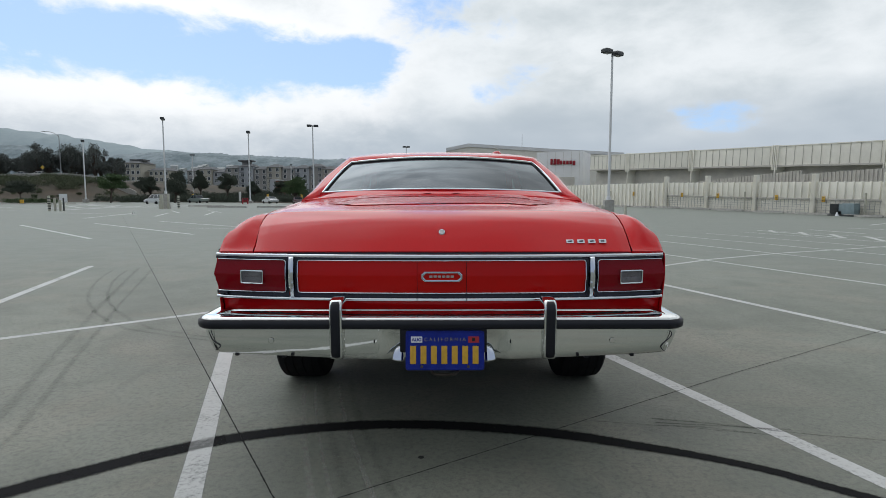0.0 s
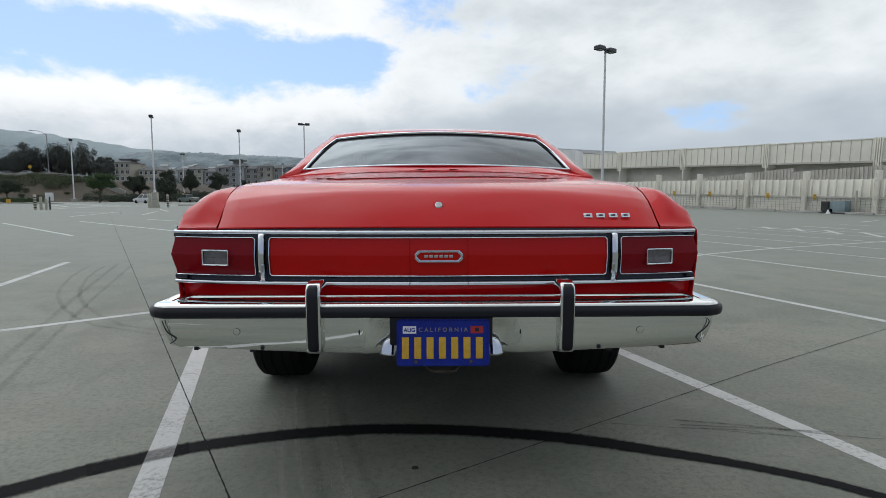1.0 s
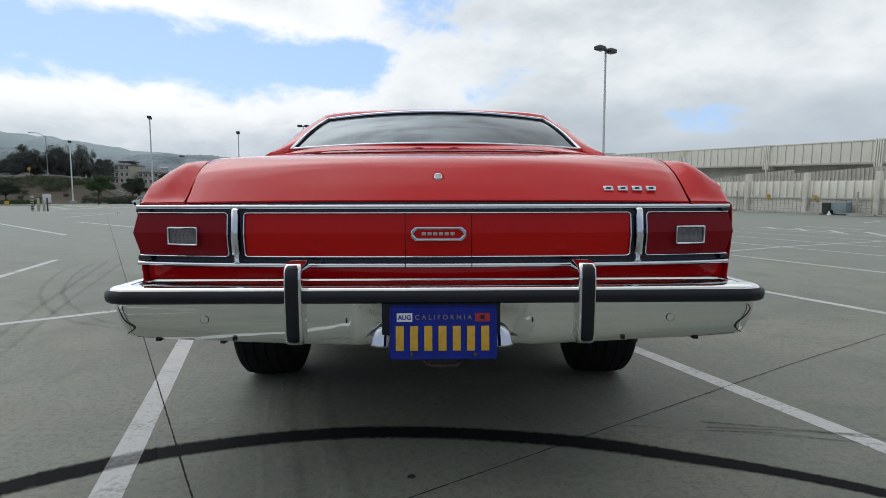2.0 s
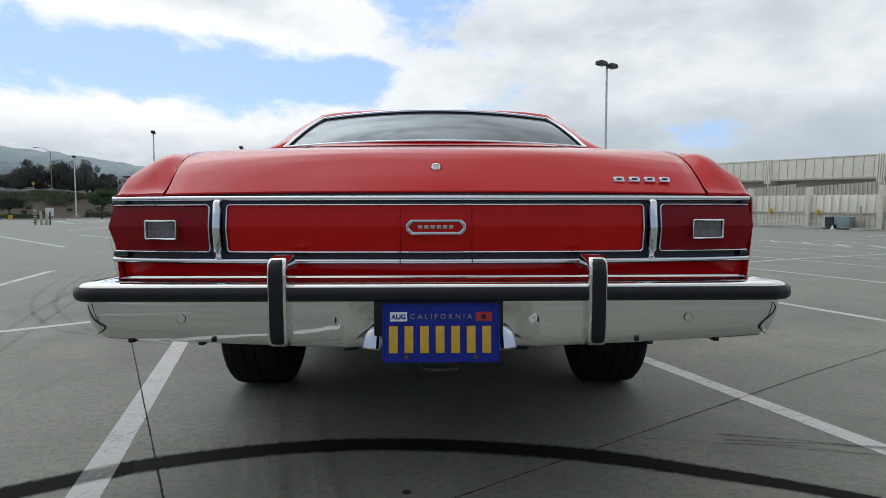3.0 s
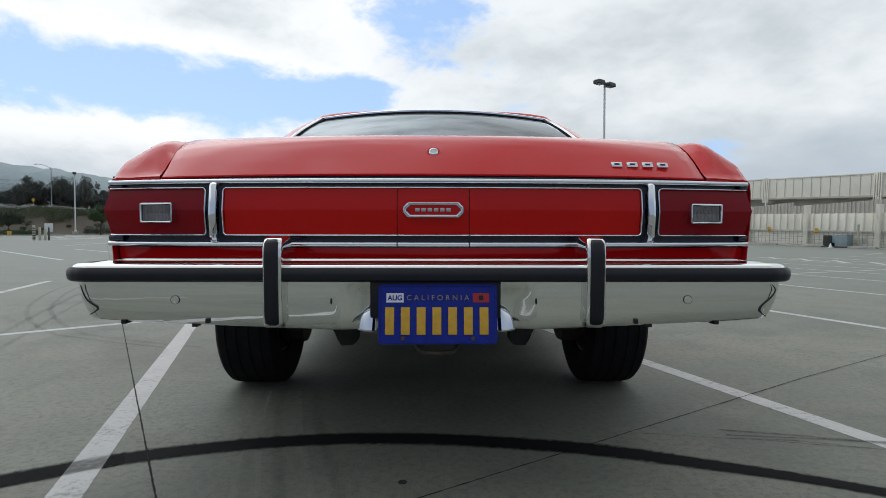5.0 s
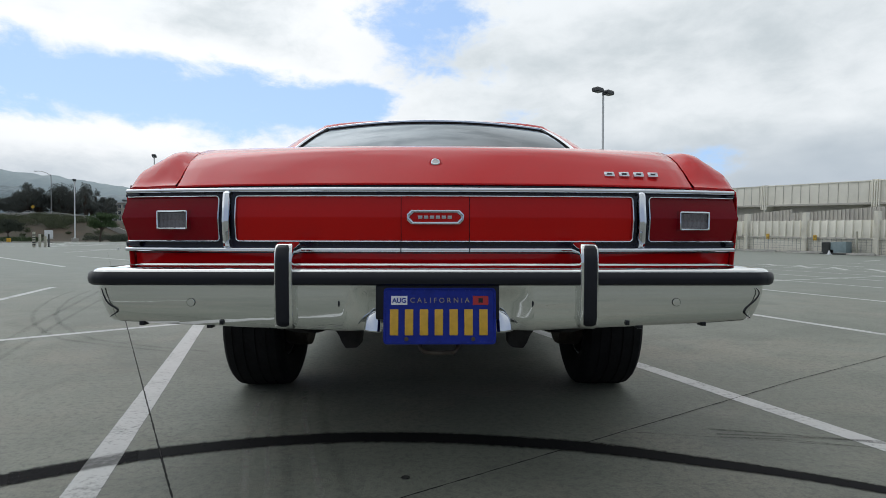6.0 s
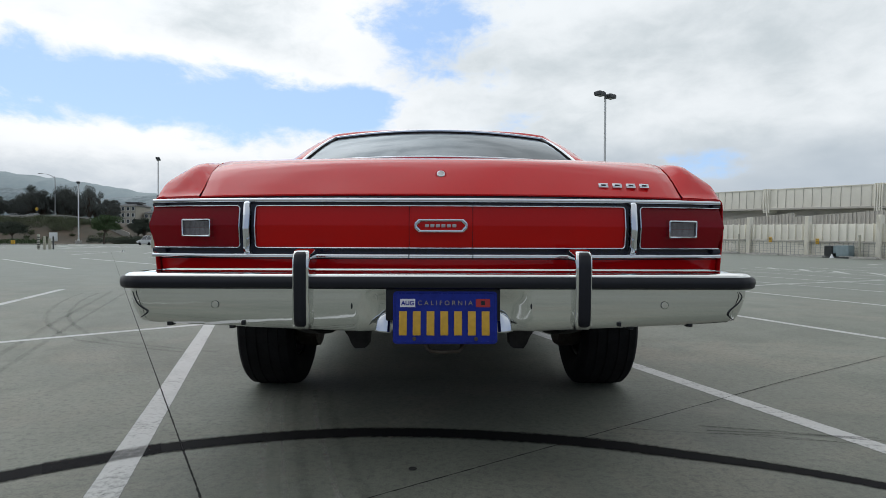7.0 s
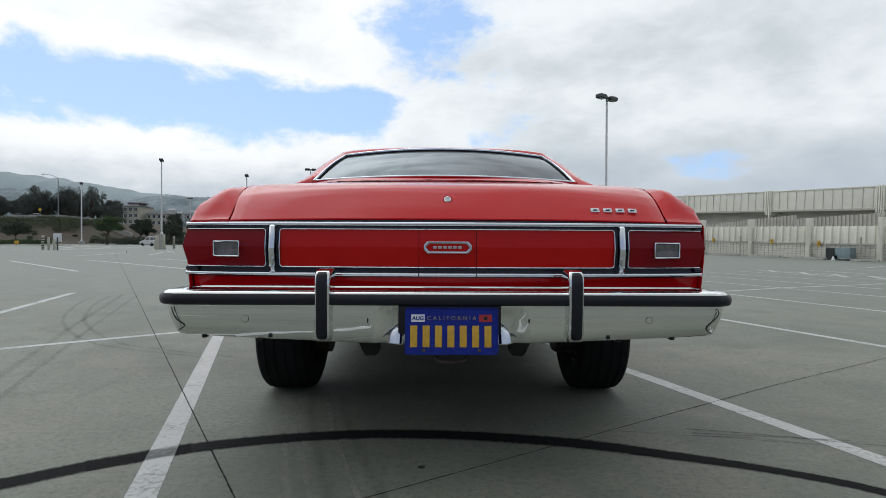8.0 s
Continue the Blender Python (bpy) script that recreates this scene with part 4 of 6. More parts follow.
        for z, out, w in ((0.497, 0.028, 0.012), (0.503, 0.038, 0.0185), (0.52, 0.0425, 0.0195), (0.60, 0.046, 0.0195), (0.68, 0.046, 0.0195), (0.706, 0.042, 0.0190), (0.717, 0.031, 0.014)):
            c, w = s * 0.4130 + 0.0045, w * 0.90
            rings.append([(c - w, -out + 0.016, z), (c - w, -out + 0.004, z), (c - w * 0.7, -out, z), (c + w * 0.7, -out, z), (c + w, -out + 0.004, z), (c + w, -out + 0.016, z)])
        loft(bm, rings)
        part("rubber_pad", bm, RUBBER, guard, "black rubber guard face", 50)
    # recess for the plate: black box with chrome cheeks
    bm = bmesh.new()
    box(bm, -0.164, 0.176, -0.006, 0.034, 0.512, 0.612, 0.006)
    part("plate_recess", bm, RUBBER, bumper, "black plate recess")
    for s, c in ((-1, -0.148), (1, 0.165)):
        # a hollow flange that widens towards the bumper's lower edge
        bm = bmesh.new()
        rows = []
        for i in range(13):
            a = i / 12
            wide = 0.008 + 0.040 * math.sqrt(1 - a * a)
            rows.append([(c + s * wide * b, 0.004 - 0.015 * math.sin(math.pi * (0.12 + 0.80 * b)) * (1 - 0.45 * a) + 0.006 * a, 0.4765 + 0.062 * a + 0.004 * b * (1 - a)) for b in [j / 10 for j in range(11)]])
        sheet(bm, rows)
        part("cheek", bm, CHROME, bumper, "curved chrome cheek beside the plate", 60, thick=0.003)
    # number plate, tilted slightly back
    plate = empty("license_plate", (0.012, -0.019, 0.525))
    plate.parent = car
    plate.matrix_basis = pose(0.012, -0.021, 0.525, -7, 0, 0)
    plate["label"] = "blue plate with yellow raised bars and two stickers"
    bm = bmesh.new()
    loft(bm, [[(sx * 0.1415 + 0.011 * math.cos(radians(a)), y, sz * 0.0652 + 0.011 * math.sin(radians(a)))
               for sx, sz, a0 in ((1, 1, 0), (-1, 1, 90), (-1, -1, 180), (1, -1, 270)) for a in range(a0, a0 + 91, 15)] for y in (-0.001, 0.001)])
    part("plate_sheet", bm, PLATE_BLUE, plate, "dented blue plate")
    bm = bmesh.new()
    for w, h, r in ((0.1475, 0.0712, 0.004),):
        arcs = [(sx * (w - 0.009) + 0.009 * math.cos(radians(a)), -0.0012, sz * (h - 0.009) + 0.009 * math.sin(radians(a)))
                for sx, sz, a0 in ((1, 1, 0), (-1, 1, 90), (-1, -1, 180), (1, -1, 270)) for a in range(a0, a0 + 91, 15)]
        tube(bm, arcs + arcs[:1], 0.0016, 6)
    part("raised_rim", bm, PLATE_BLUE, plate)
    for i in range(7):
        bm = bmesh.new()
        x = -0.138 + 0.0403 * i
        box(bm, x + 0.003, x + 0.026, -0.004, 0.0, -0.052, 0.018, 0.0015)
        part("bar", bm, PLATE_YELLOW, plate, "raised yellow bar")
    text = bpy.data.curves.new("state_name", "FONT")
    text.body, text.size, text.extrude, text.align_x, text.space_character = "CALIFORNIA", 0.0190, 0.0008, "CENTER", 1.62
    lettering(text, PLATE_PALE, plate, (0.0, -0.0022, 0.036), "pale yellow state name")
    for x0, x1, m_ in ((-0.132, -0.088, STICKER_WHITE), (0.090, 0.132, STICKER_RED)):
        bm = bmesh.new()
        box(bm, x0, x1, -0.0018, 0.0, 0.030, 0.054)
        part("sticker", bm, m_, plate)
    text = bpy.data.curves.new("month", "FONT")
    text.body, text.size, text.extrude, text.align_x, text.offset = "AUG", 0.0178, 0.0006, "CENTER", 0.0005
    lettering(text, PLATE_BLUE, plate, (-0.110, -0.0024, 0.0358), "blue month letters")
    bm = bmesh.new()
    box(bm, 0.105, 0.117, -0.0024, 0.0, 0.036, 0.048)
    part("bar", bm, BLACK, plate)
    for x in (-0.09, 0.09):
        bm = bmesh.new()
        turned(bm, [(0.0, 0.0), (0.006, 0.0), (0.005, 0.003), (0.0, 0.004)], pose(x, -0.003, -0.062, 90, 0, 0), 12)
        part("bolt", bm, RUSTY, plate)


def lettering(curve, material, parent, at, label):
    """Words as a mesh part, upright, facing the tail."""
    tmp = bpy.data.objects.new("tmp", curve)
    scene.collection.objects.link(tmp)
    me = bpy.data.meshes.new_from_object(tmp.evaluated_get(bpy.context.evaluated_depsgraph_get()))
    bpy.data.objects.remove(tmp)
    me.materials.clear()
    me.materials.append(material)
    ob = new("lettering", me)
    ob.parent = parent
    ob.matrix_basis = pose(*at, 90, 0, 0)
    ob["label"] = label
    return ob


# greenhouse: glass, pillars and roof
ROOF = [(1.50, 1.365), (1.592, 1.397), (1.66, 1.413), (1.76, 1.428), (2.0, 1.437), (2.4, 1.436), (2.7, 1.424), (2.9, 1.405)]
# the pillar's outer edge from foot to roof: x, y and z
PILLAR = ([(0, 0.796), (0.12, 0.789), (0.26, 0.784), (0.40, 0.785), (0.55, 0.763), (0.68, 0.714), (0.80, 0.689), (0.90, 0.674), (1, 0.640)],
          [(0, 1.04), (0.12, 1.10), (0.26, 1.25), (0.40, 1.38), (0.55, 1.50), (0.68, 1.57), (0.80, 1.64), (0.90, 1.73), (1, 1.81)],
          [(0, 1.100), (0.12, 1.115), (0.26, 1.150), (0.40, 1.186), (0.55, 1.243), (0.68, 1.294), (0.80, 1.327), (0.90, 1.359), (1, 1.388)])


def backlight(u, v):
    """The rear window's plane: u across, v up."""
    lo, hi = Vector((0.687 * u, 1.13 + 0.07 * u * u, 1.166 - 0.020 * u * u)), Vector((0.578 * u, 1.535 + 0.06 * u * u, 1.376 - 0.030 * u * u))
    p = lo.lerp(hi, v)
    p.z += 0.012 * math.sin(math.pi * v)
    return p


def build_greenhouse():
    bm = bmesh.new()
    sheet(bm, [[backlight(i / 12 - 1, j / 6) for i in range(25)] for j in range(7)])
    pane = part("rear_window", bm, GLASS, car, "tinted rear window reflecting cloud", 60)
    # bright frame and black gasket round it
    def border(d):
        k = 1 + d
        low, high = -1.2 * d, 0.915 + 2.2 * d
        pts = [backlight((i / 10 - 1) * k, low) for i in range(21)]
        pts += [backlight(k, low + (high - low) * j / 8) for j in range(1, 9)]
        pts += [backlight((1 - i / 10) * k, high) for i in range(1, 21)]
        pts += [backlight(-k, high + (low - high) * j / 8) for j in range(1, 9)]
        return pts
    bm = bmesh.new()
    loft(bm, [[p + Vector((0, -0.010, 0.012)) * a for p in border(d)] for d, a in ((0.038, -0.3), (0.0375, 0.2), (0.034, 0.75), (0.029, 1.0), (0.022, 0.9), (0.017, 0.4))], False)
    part("window_trim", bm, CHROME, pane, "chrome rear window surround", 50)
    bm = bmesh.new()
    loft(bm, [[p + Vector((0, -0.010, 0.012)) * a for p in border(d)] for d, a in ((0.018, 0.45), (0.010, 0.22), (-0.004, 0.06))], False)
    part("window_gasket", bm, GASKET, pane, "black rear window gasket", 50)
    bm = bmesh.new()
    tube(bm, [backlight(i / 12 - 1, -0.035) * 1.0 + Vector((0, -0.012, 0.008)) for i in range(25)], 0.0062, 10)
    part("sill_trim", bm, CHROME, pane, "chrome strip along the window's foot", 60)
    # roof and rear pillars, one sheet: sections run from the window's edge outwards, up one side, over the top and down the other
    def roof_z(u, y):
        return smooth_table(ROOF, y, 0.05) - 0.020 * u * u - 0.014 * abs(u) ** 6

    def over_top(u):
        a = backlight(1.040 * u, 1.0)
        return [a + Vector((0, 0.01, -0.02)), a] + [Vector((a.x + (0.640 * u - a.x) * min(1.0, d / 0.12), a.y + d, max(a.z, roof_z(u, a.y + d)))) for d in (0.025, 0.06, 0.12, 0.22, 0.45, 0.80, 1.25)]

    def up_pillar(v):
        a = backlight(1.040, -0.06 + 1.06 * v)
        o = Vector([smooth_table(t, v, 0.06) for t in PILLAR])
        mid = a.lerp(o, 0.5) + Vector((0.006, -0.006, 0.008))
        sect = [a + Vector((0, 0.01, -0.02)), a, a.lerp(mid, 0.5) + Vector((0.001, -0.001, 0.003)), mid, mid.lerp(o, 0.5) + Vector((0.003, -0.002, 0.004)), o,
                o + Vector((0.010, 0.06, -0.02)), o + Vector((0.018, 0.16, -0.05)), o + Vector((0.022, 0.45, -0.08))]
        w = smooth_step(0.80, 1.0, v)
        return [p.lerp(q, w) for p, q in zip(sect, over_top(1.0))]

    side = [up_pillar(i / 20) for i in range(20)]
    side.insert(0, [p + Vector((0.004, -0.05, -0.045)) for p in side[0]])
    rows = [[(-p.x, p.y, p.z) for p in r] for r in side] + [over_top(i / 14 - 1) for i in range(29)] + [list(r) for r in reversed(side)]
    bm = bmesh.new()
    sheet(bm, [[tuple(p) for p in r] for r in rows])
    part("roof", bm, PAINT, car, "glossy red roof with broad rear pillars", 60, thick=0.004)
    for s in (-1, 1):
        # side glass and front pillar
        bm = bmesh.new()
        sheet(bm, [[(s * (0.60 + 0.16 * t), y0 + (y1 - y0) * t, 1.40 - 0.36 * t) for t in (0, 0.5, 1)] for y0, y1 in ((2.1, 2.0), (2.6, 2.9), (2.85, 3.45))])
        part("side_window", bm, GLASS, car, "tinted side window", 60)
        bm = bmesh.new()
        tube(bm, [(s * 0.58, 2.86, 1.405), (s * 0.70, 3.45, 1.02)], 0.03, 8)
        part("front_pillar", bm, PAINT, car)
    bm = bmesh.new()
    sheet(bm, [[(0.60 * u, 2.88 + 0.04 * (1 - u * u), 1.40 - 0.02 * u * u) for u in [i / 6 - 1 for i in range(13)]],
               [(0.72 * u, 3.45 + 0.14 * (1 - u * u), 1.02) for u in [i / 6 - 1 for i in range(13)]]])
    part("windscreen", bm, GLASS, car, "tinted windscreen", 60)
    # cabin: shelf, seats
    for s in (-1, 1):
        bm = bmesh.new()
        sheet(bm, [[(s * x0, y, z0), (s * x1, y, z1)] for y, x0, z0, x1, z1 in ((1.26, 0.69, 1.05, 0.685, 1.17), (1.42, 0.69, 1.05, 0.645, 1.27), (1.58, 0.69, 1.05, 0.595, 1.352), (1.8, 0.69, 1.05, 0.60, 1.385), (2.3, 0.70, 1.05, 0.60, 1.39))])
        part("pillar_trim", bm, CABIN, car, "dark inner pillar trim", thick=0.01)
    bm = bmesh.new()
    sheet(bm, [[(0.585 * u, y, z - 0.03 * u * u) for u in (-1, -0.5, 0, 0.5, 1)] for y, z in ((1.60, 1.385), (1.8, 1.415), (2.4, 1.42), (2.85, 1.39))])
    part("headliner", bm, CABIN, car, "dark headliner", thick=0.008)
    bm = bmesh.new()
    box(bm, -0.68, 0.68, 1.22, 1.75, 1.02, 1.06, 0.01)
    part("parcel_shelf", bm, CABIN, car, "dark parcel shelf")
    for x0, x1, y0 in ((-0.62, 0.62, 1.75), (-0.62, -0.05, 2.7), (0.05, 0.62, 2.7)):
        bm = bmesh.new()
        box(bm, x0, x1, y0, y0 + 0.16, 0.5, 1.08, 0.05)
        box(bm, x0, x1, y0 + 0.1, y0 + 0.6, 0.42, 0.62, 0.05)
        part("seat", bm, CABIN, car, "dark seat")
    bm = bmesh.new()
    turned(bm, [(0.0, 0.04), (0.02, 0.037), (0.035, 0.024), (0.040, 0.0), (0.041, -0.012), (0.0, -0.015)], pose(0.43, 2.25, 1.437), 20)
    part("beacon", bm, BEACON, car, "small red dome beacon on the roof")


def build_wheel(x, y, s):
    """s: +1 right side, -1 left. The tyre is broad, with grooves round its tread."""
    w = empty("wheel", (x, y, TYRE_R))
    w.parent = car
    m = pose(0, 0, 0, 0, 90, 0)
    h = 0.135
    prof = [(0.20, -h + 0.03), (0.25, -h + 0.006), (0.30, -h), (0.327, -h + 0.010), (0.340, -h + 0.024)]
    for g in (-0.075, -0.027, 0.027, 0.075):
        prof += [(0.3445, g - 0.005), (0.3405, g - 0.004), (0.3405, g + 0.004), (0.3445, g + 0.005)]
    prof += [(0.340, h - 0.024), (0.327, h - 0.010), (0.30, h), (0.25, h - 0.006), (0.20, h - 0.03)]
    bm = bmesh.new()
    turned(bm, prof, m, 56)
    part("tyre", bm, TYRE, w, "broad black tyre", 30)
    bm = bmesh.new()
    turned(bm, [(0.0, s * 0.02), (0.06, s * 0.03), (0.12, s * 0.01), (0.19, s * 0.06), (0.205, s * 0.09), (0.205, -s * 0.09), (0.19, -s * 0.09), (0.18, 0.0), (0.0, 0.0)], m, 32)
    part("rim", bm, RIM_STEEL, w, "alloy rim")
    return w


def build_under():
    for s in (-1, 1):
        build_wheel(s * 0.832 - 0.003, AXLE_R, s)
        build_wheel(s * 0.80, AXLE_F, s)
        # leaf spring with shackle, damper, exhaust
        bm = bmesh.new()
        pts = [(s * 0.56, 0.62 + 0.1 * i, 0.40 - 0.10 * math.sin(math.pi * i / 13)) for i in range(14)]
        loft(bm, [[(x - 0.03, y, z - 0.012), (x + 0.03, y, z - 0.012), (x + 0.03, y, z + 0.012), (x - 0.03, y, z + 0.012)] for x, y, z in pts])
        part("leaf_spring", bm, UNDER, car, "black leaf spring")
        bm = bmesh.new()
        loft(bm, [[(s * x, 0.80, z0), (s * x, 0.90, z0), (s * x, 0.90, 0.46), (s * x, 0.80, 0.46)] for x, z0 in ((0.308, 0.35), (0.313, 0.290), (0.328, 0.279), (0.372, 0.277), (0.388, 0.300), (0.400, 0.33), (0.422, 0.36))])
        part("spring_hanger", bm, UNDER, car, "dirty spring hanger")
        bm = bmesh.new()
        tube(bm, [(s * 0.63, 1.20, 0.30), (s * 0.60, 0.95, 0.60)], 0.03, 12)
        part("damper", bm, UNDER, car, "dark damper")
        bm = bmesh.new()
        turned(bm, [(0.0, -0.06), (0.14, -0.06), (0.15, -0.04), (0.15, 0.05), (0.0, 0.05)], pose(s * 0.68, AXLE_R, TYRE_R, 0, 90, 0), 24)
        part("brake_drum", bm, RUSTY, car, "rusty brake drum")
    bm = bmesh.new()
    tube(bm, [(-0.68, AXLE_R, TYRE_R), (-0.15, AXLE_R, TYRE_R), (0.15, AXLE_R, TYRE_R), (0.68, AXLE_R, TYRE_R)], [0.04, 0.05, 0.05, 0.04], 14)
    bmesh.ops.create_uvsphere(bm, u_segments=18, v_segments=12, radius=0.135, matrix=pose(0, AXLE_R, TYRE_R))
    part("rear_axle", bm, UNDER, car, "black rear axle")
    # loop below the plate
    bm = bmesh.new()
    pts = [(-0.052, 0.06, 0.47), (-0.05, 0.03, 0.440), (-0.038, 0.02, 0.430), (0.0, 0.018, 0.428), (0.045, 0.02, 0.430), (0.056, 0.03, 0.440), (0.058, 0.06, 0.47)]
    tube(bm, [(x + 0.008, y, z - 0.012) for x, y, z in pts], 0.006, 8)
    part("tow_loop", bm, RUSTY, car, "bent steel loop under the plate")
    bm = bmesh.new()
    box(bm, -0.40, 0.40, 0.55, 1.0, 0.41, 0.50, 0.03)
    part("fuel_tank", bm, UNDER, car, "black fuel tank")


build_body()
build_trunk()
build_tail()
build_bumper()
build_greenhouse()
build_under()

# ---- surroundings: materials ----
PRECAST = surface("precast_concrete", (0.84, 0.815, 0.725), 0.85, second=(0.76, 0.735, 0.65), scale=0.9, fine=25, bump=0.15, random_tint=0.05)
# PRECAST darkened: shade painted on ledge, lip, recess; also seams and ramp walls
PRECAST_DIM = surface("darkened_precast", (0.56, 0.535, 0.48), 0.88, second=(0.46, 0.44, 0.40), scale=1.2, fine=25, bump=0.15, random_tint=0.05)
STORE_WHITE = surface("pale_store_panel", (0.78, 0.78, 0.78), 0.8, vary=0.10, scale=0.5)
STOP = surface("wheel_stop_concrete", (0.40, 0.39, 0.36), 0.9, vary=0.3, scale=5, fine=60, bump=0.2, random_tint=0.08)
WIRE = surface("galvanised_wire", (0.36, 0.36, 0.34), 0.5, 0.4, vary=0.2)
SIGN_YELLOW = surface("yellow_sign", (0.60, 0.36, 0.03), 0.5, vary=0.1)
SIGN_RED = surface("red_sign", (0.30, 0.01, 0.02), 0.4, vary=0.1)
SIGN_WHITE = surface("white_sign", (0.70, 0.72, 0.74), 0.5, vary=0.1)
UNIT = surface("unit_blue_grey", (0.22, 0.29, 0.31), 0.5, vary=0.2, scale=4)
UNIT_DARK = surface("unit_dark", (0.05, 0.055, 0.055), 0.6, vary=0.3)
POLE_WHITE = surface("white_pole_paint", (0.68, 0.69, 0.70), 0.4, vary=0.08, scale=3)
POLE_GREY = surface("galvanised_pole", (0.38, 0.39, 0.40), 0.45, 0.3, vary=0.15)
LAMP_BOX = surface("bronze_lamp_box", (0.035, 0.04, 0.045), 0.45, vary=0.2)
LAMP_GLASS = surface("lamp_glass", (0.10, 0.11, 0.12), 0.2)
BOLLARD = surface("bollard_cream", (0.46, 0.45, 0.37), 0.6, vary=0.2, scale=6)
DIRT = surface("dry_bank_soil", (0.072, 0.052, 0.034), 0.95, second=(0.036, 0.036, 0.024), scale=0.12, fine=2.0, bump=0.3)
LEAF_DARK = surface("dark_foliage", (0.052, 0.066, 0.048), 0.9, second=(0.072, 0.086, 0.064), scale=0.5, fine=5, random_tint=0.15)
LEAF_NIGHT = surface("black_green_foliage", (0.074, 0.084, 0.078), 0.9, second=(0.10, 0.108, 0.098), scale=0.5, fine=5, random_tint=0.2)
LEAF_GREEN = surface("green_foliage", (0.045, 0.085, 0.03), 0.8, second=(0.065, 0.10, 0.04), scale=0.5, fine=5, random_tint=0.15)
LEAF_DRY = surface("dry_scrub", (0.092, 0.106, 0.056), 0.85, second=(0.060, 0.076, 0.042), scale=0.5, fine=5, random_tint=0.15)
BARK = surface("bark", (0.09, 0.07, 0.055), 0.9, vary=0.4, scale=3, bump=0.3)
# distance haze is mixed into both hill colours as pale blue-grey
HILL = surface("hazed_grassy_hill", (0.31, 0.365, 0.385), 0.95, second=(0.26, 0.32, 0.34), scale=0.004, fine=0.05)
WOODED = surface("hazed_wooded_hill", (0.125, 0.165, 0.18), 0.95, second=(0.26, 0.305, 0.325), scale=0.03, fine=0.16)
STUCCO_CREAM = surface("cream_stucco", (0.42, 0.395, 0.335), 0.85, vary=0.1, scale=0.3)
STUCCO_GREY = surface("grey_stucco", (0.37, 0.385, 0.405), 0.85, vary=0.1, scale=0.3)
STUCCO_TAN = surface("tan_stucco", (0.31, 0.30, 0.285), 0.85, vary=0.1, scale=0.3)
ROOF_GREY = surface("roof_shingle", (0.12, 0.125, 0.13), 0.85, vary=0.2, scale=0.5)
PANE = surface("dark_pane", (0.05, 0.06, 0.07), 0.12, vary=0.3, scale=0.3)
FRAME_WHITE = surface("white_window_frame", (0.62, 0.62, 0.60), 0.6)
BRICK_RED = surface("red_block_wall", (0.22, 0.10, 0.075), 0.85, vary=0.2, scale=0.5)
HOUSE_LIGHT = surface("pale_house_wall", (0.45, 0.46, 0.46), 0.8, vary=0.15)

N3 = Vector((-WALL_DIR.y, WALL_DIR.x, 0)).normalized()
WALL_TURN = math.degrees(math.atan2(WALL_DIR.y, WALL_DIR.x))
RISE = 0.02


def at_wall(s, off=0.0, lift=0.0):
    """A pose on the parapet line: local x along it, y towards the deck."""
    p = WALL_AT + WALL_DIR * s
    q = Vector((p.x, p.y, 0)) + N3 * off
    return grown(pose(q.x, q.y, 0.02 + RISE * min(s, 16) + lift, 0, 0, WALL_TURN))


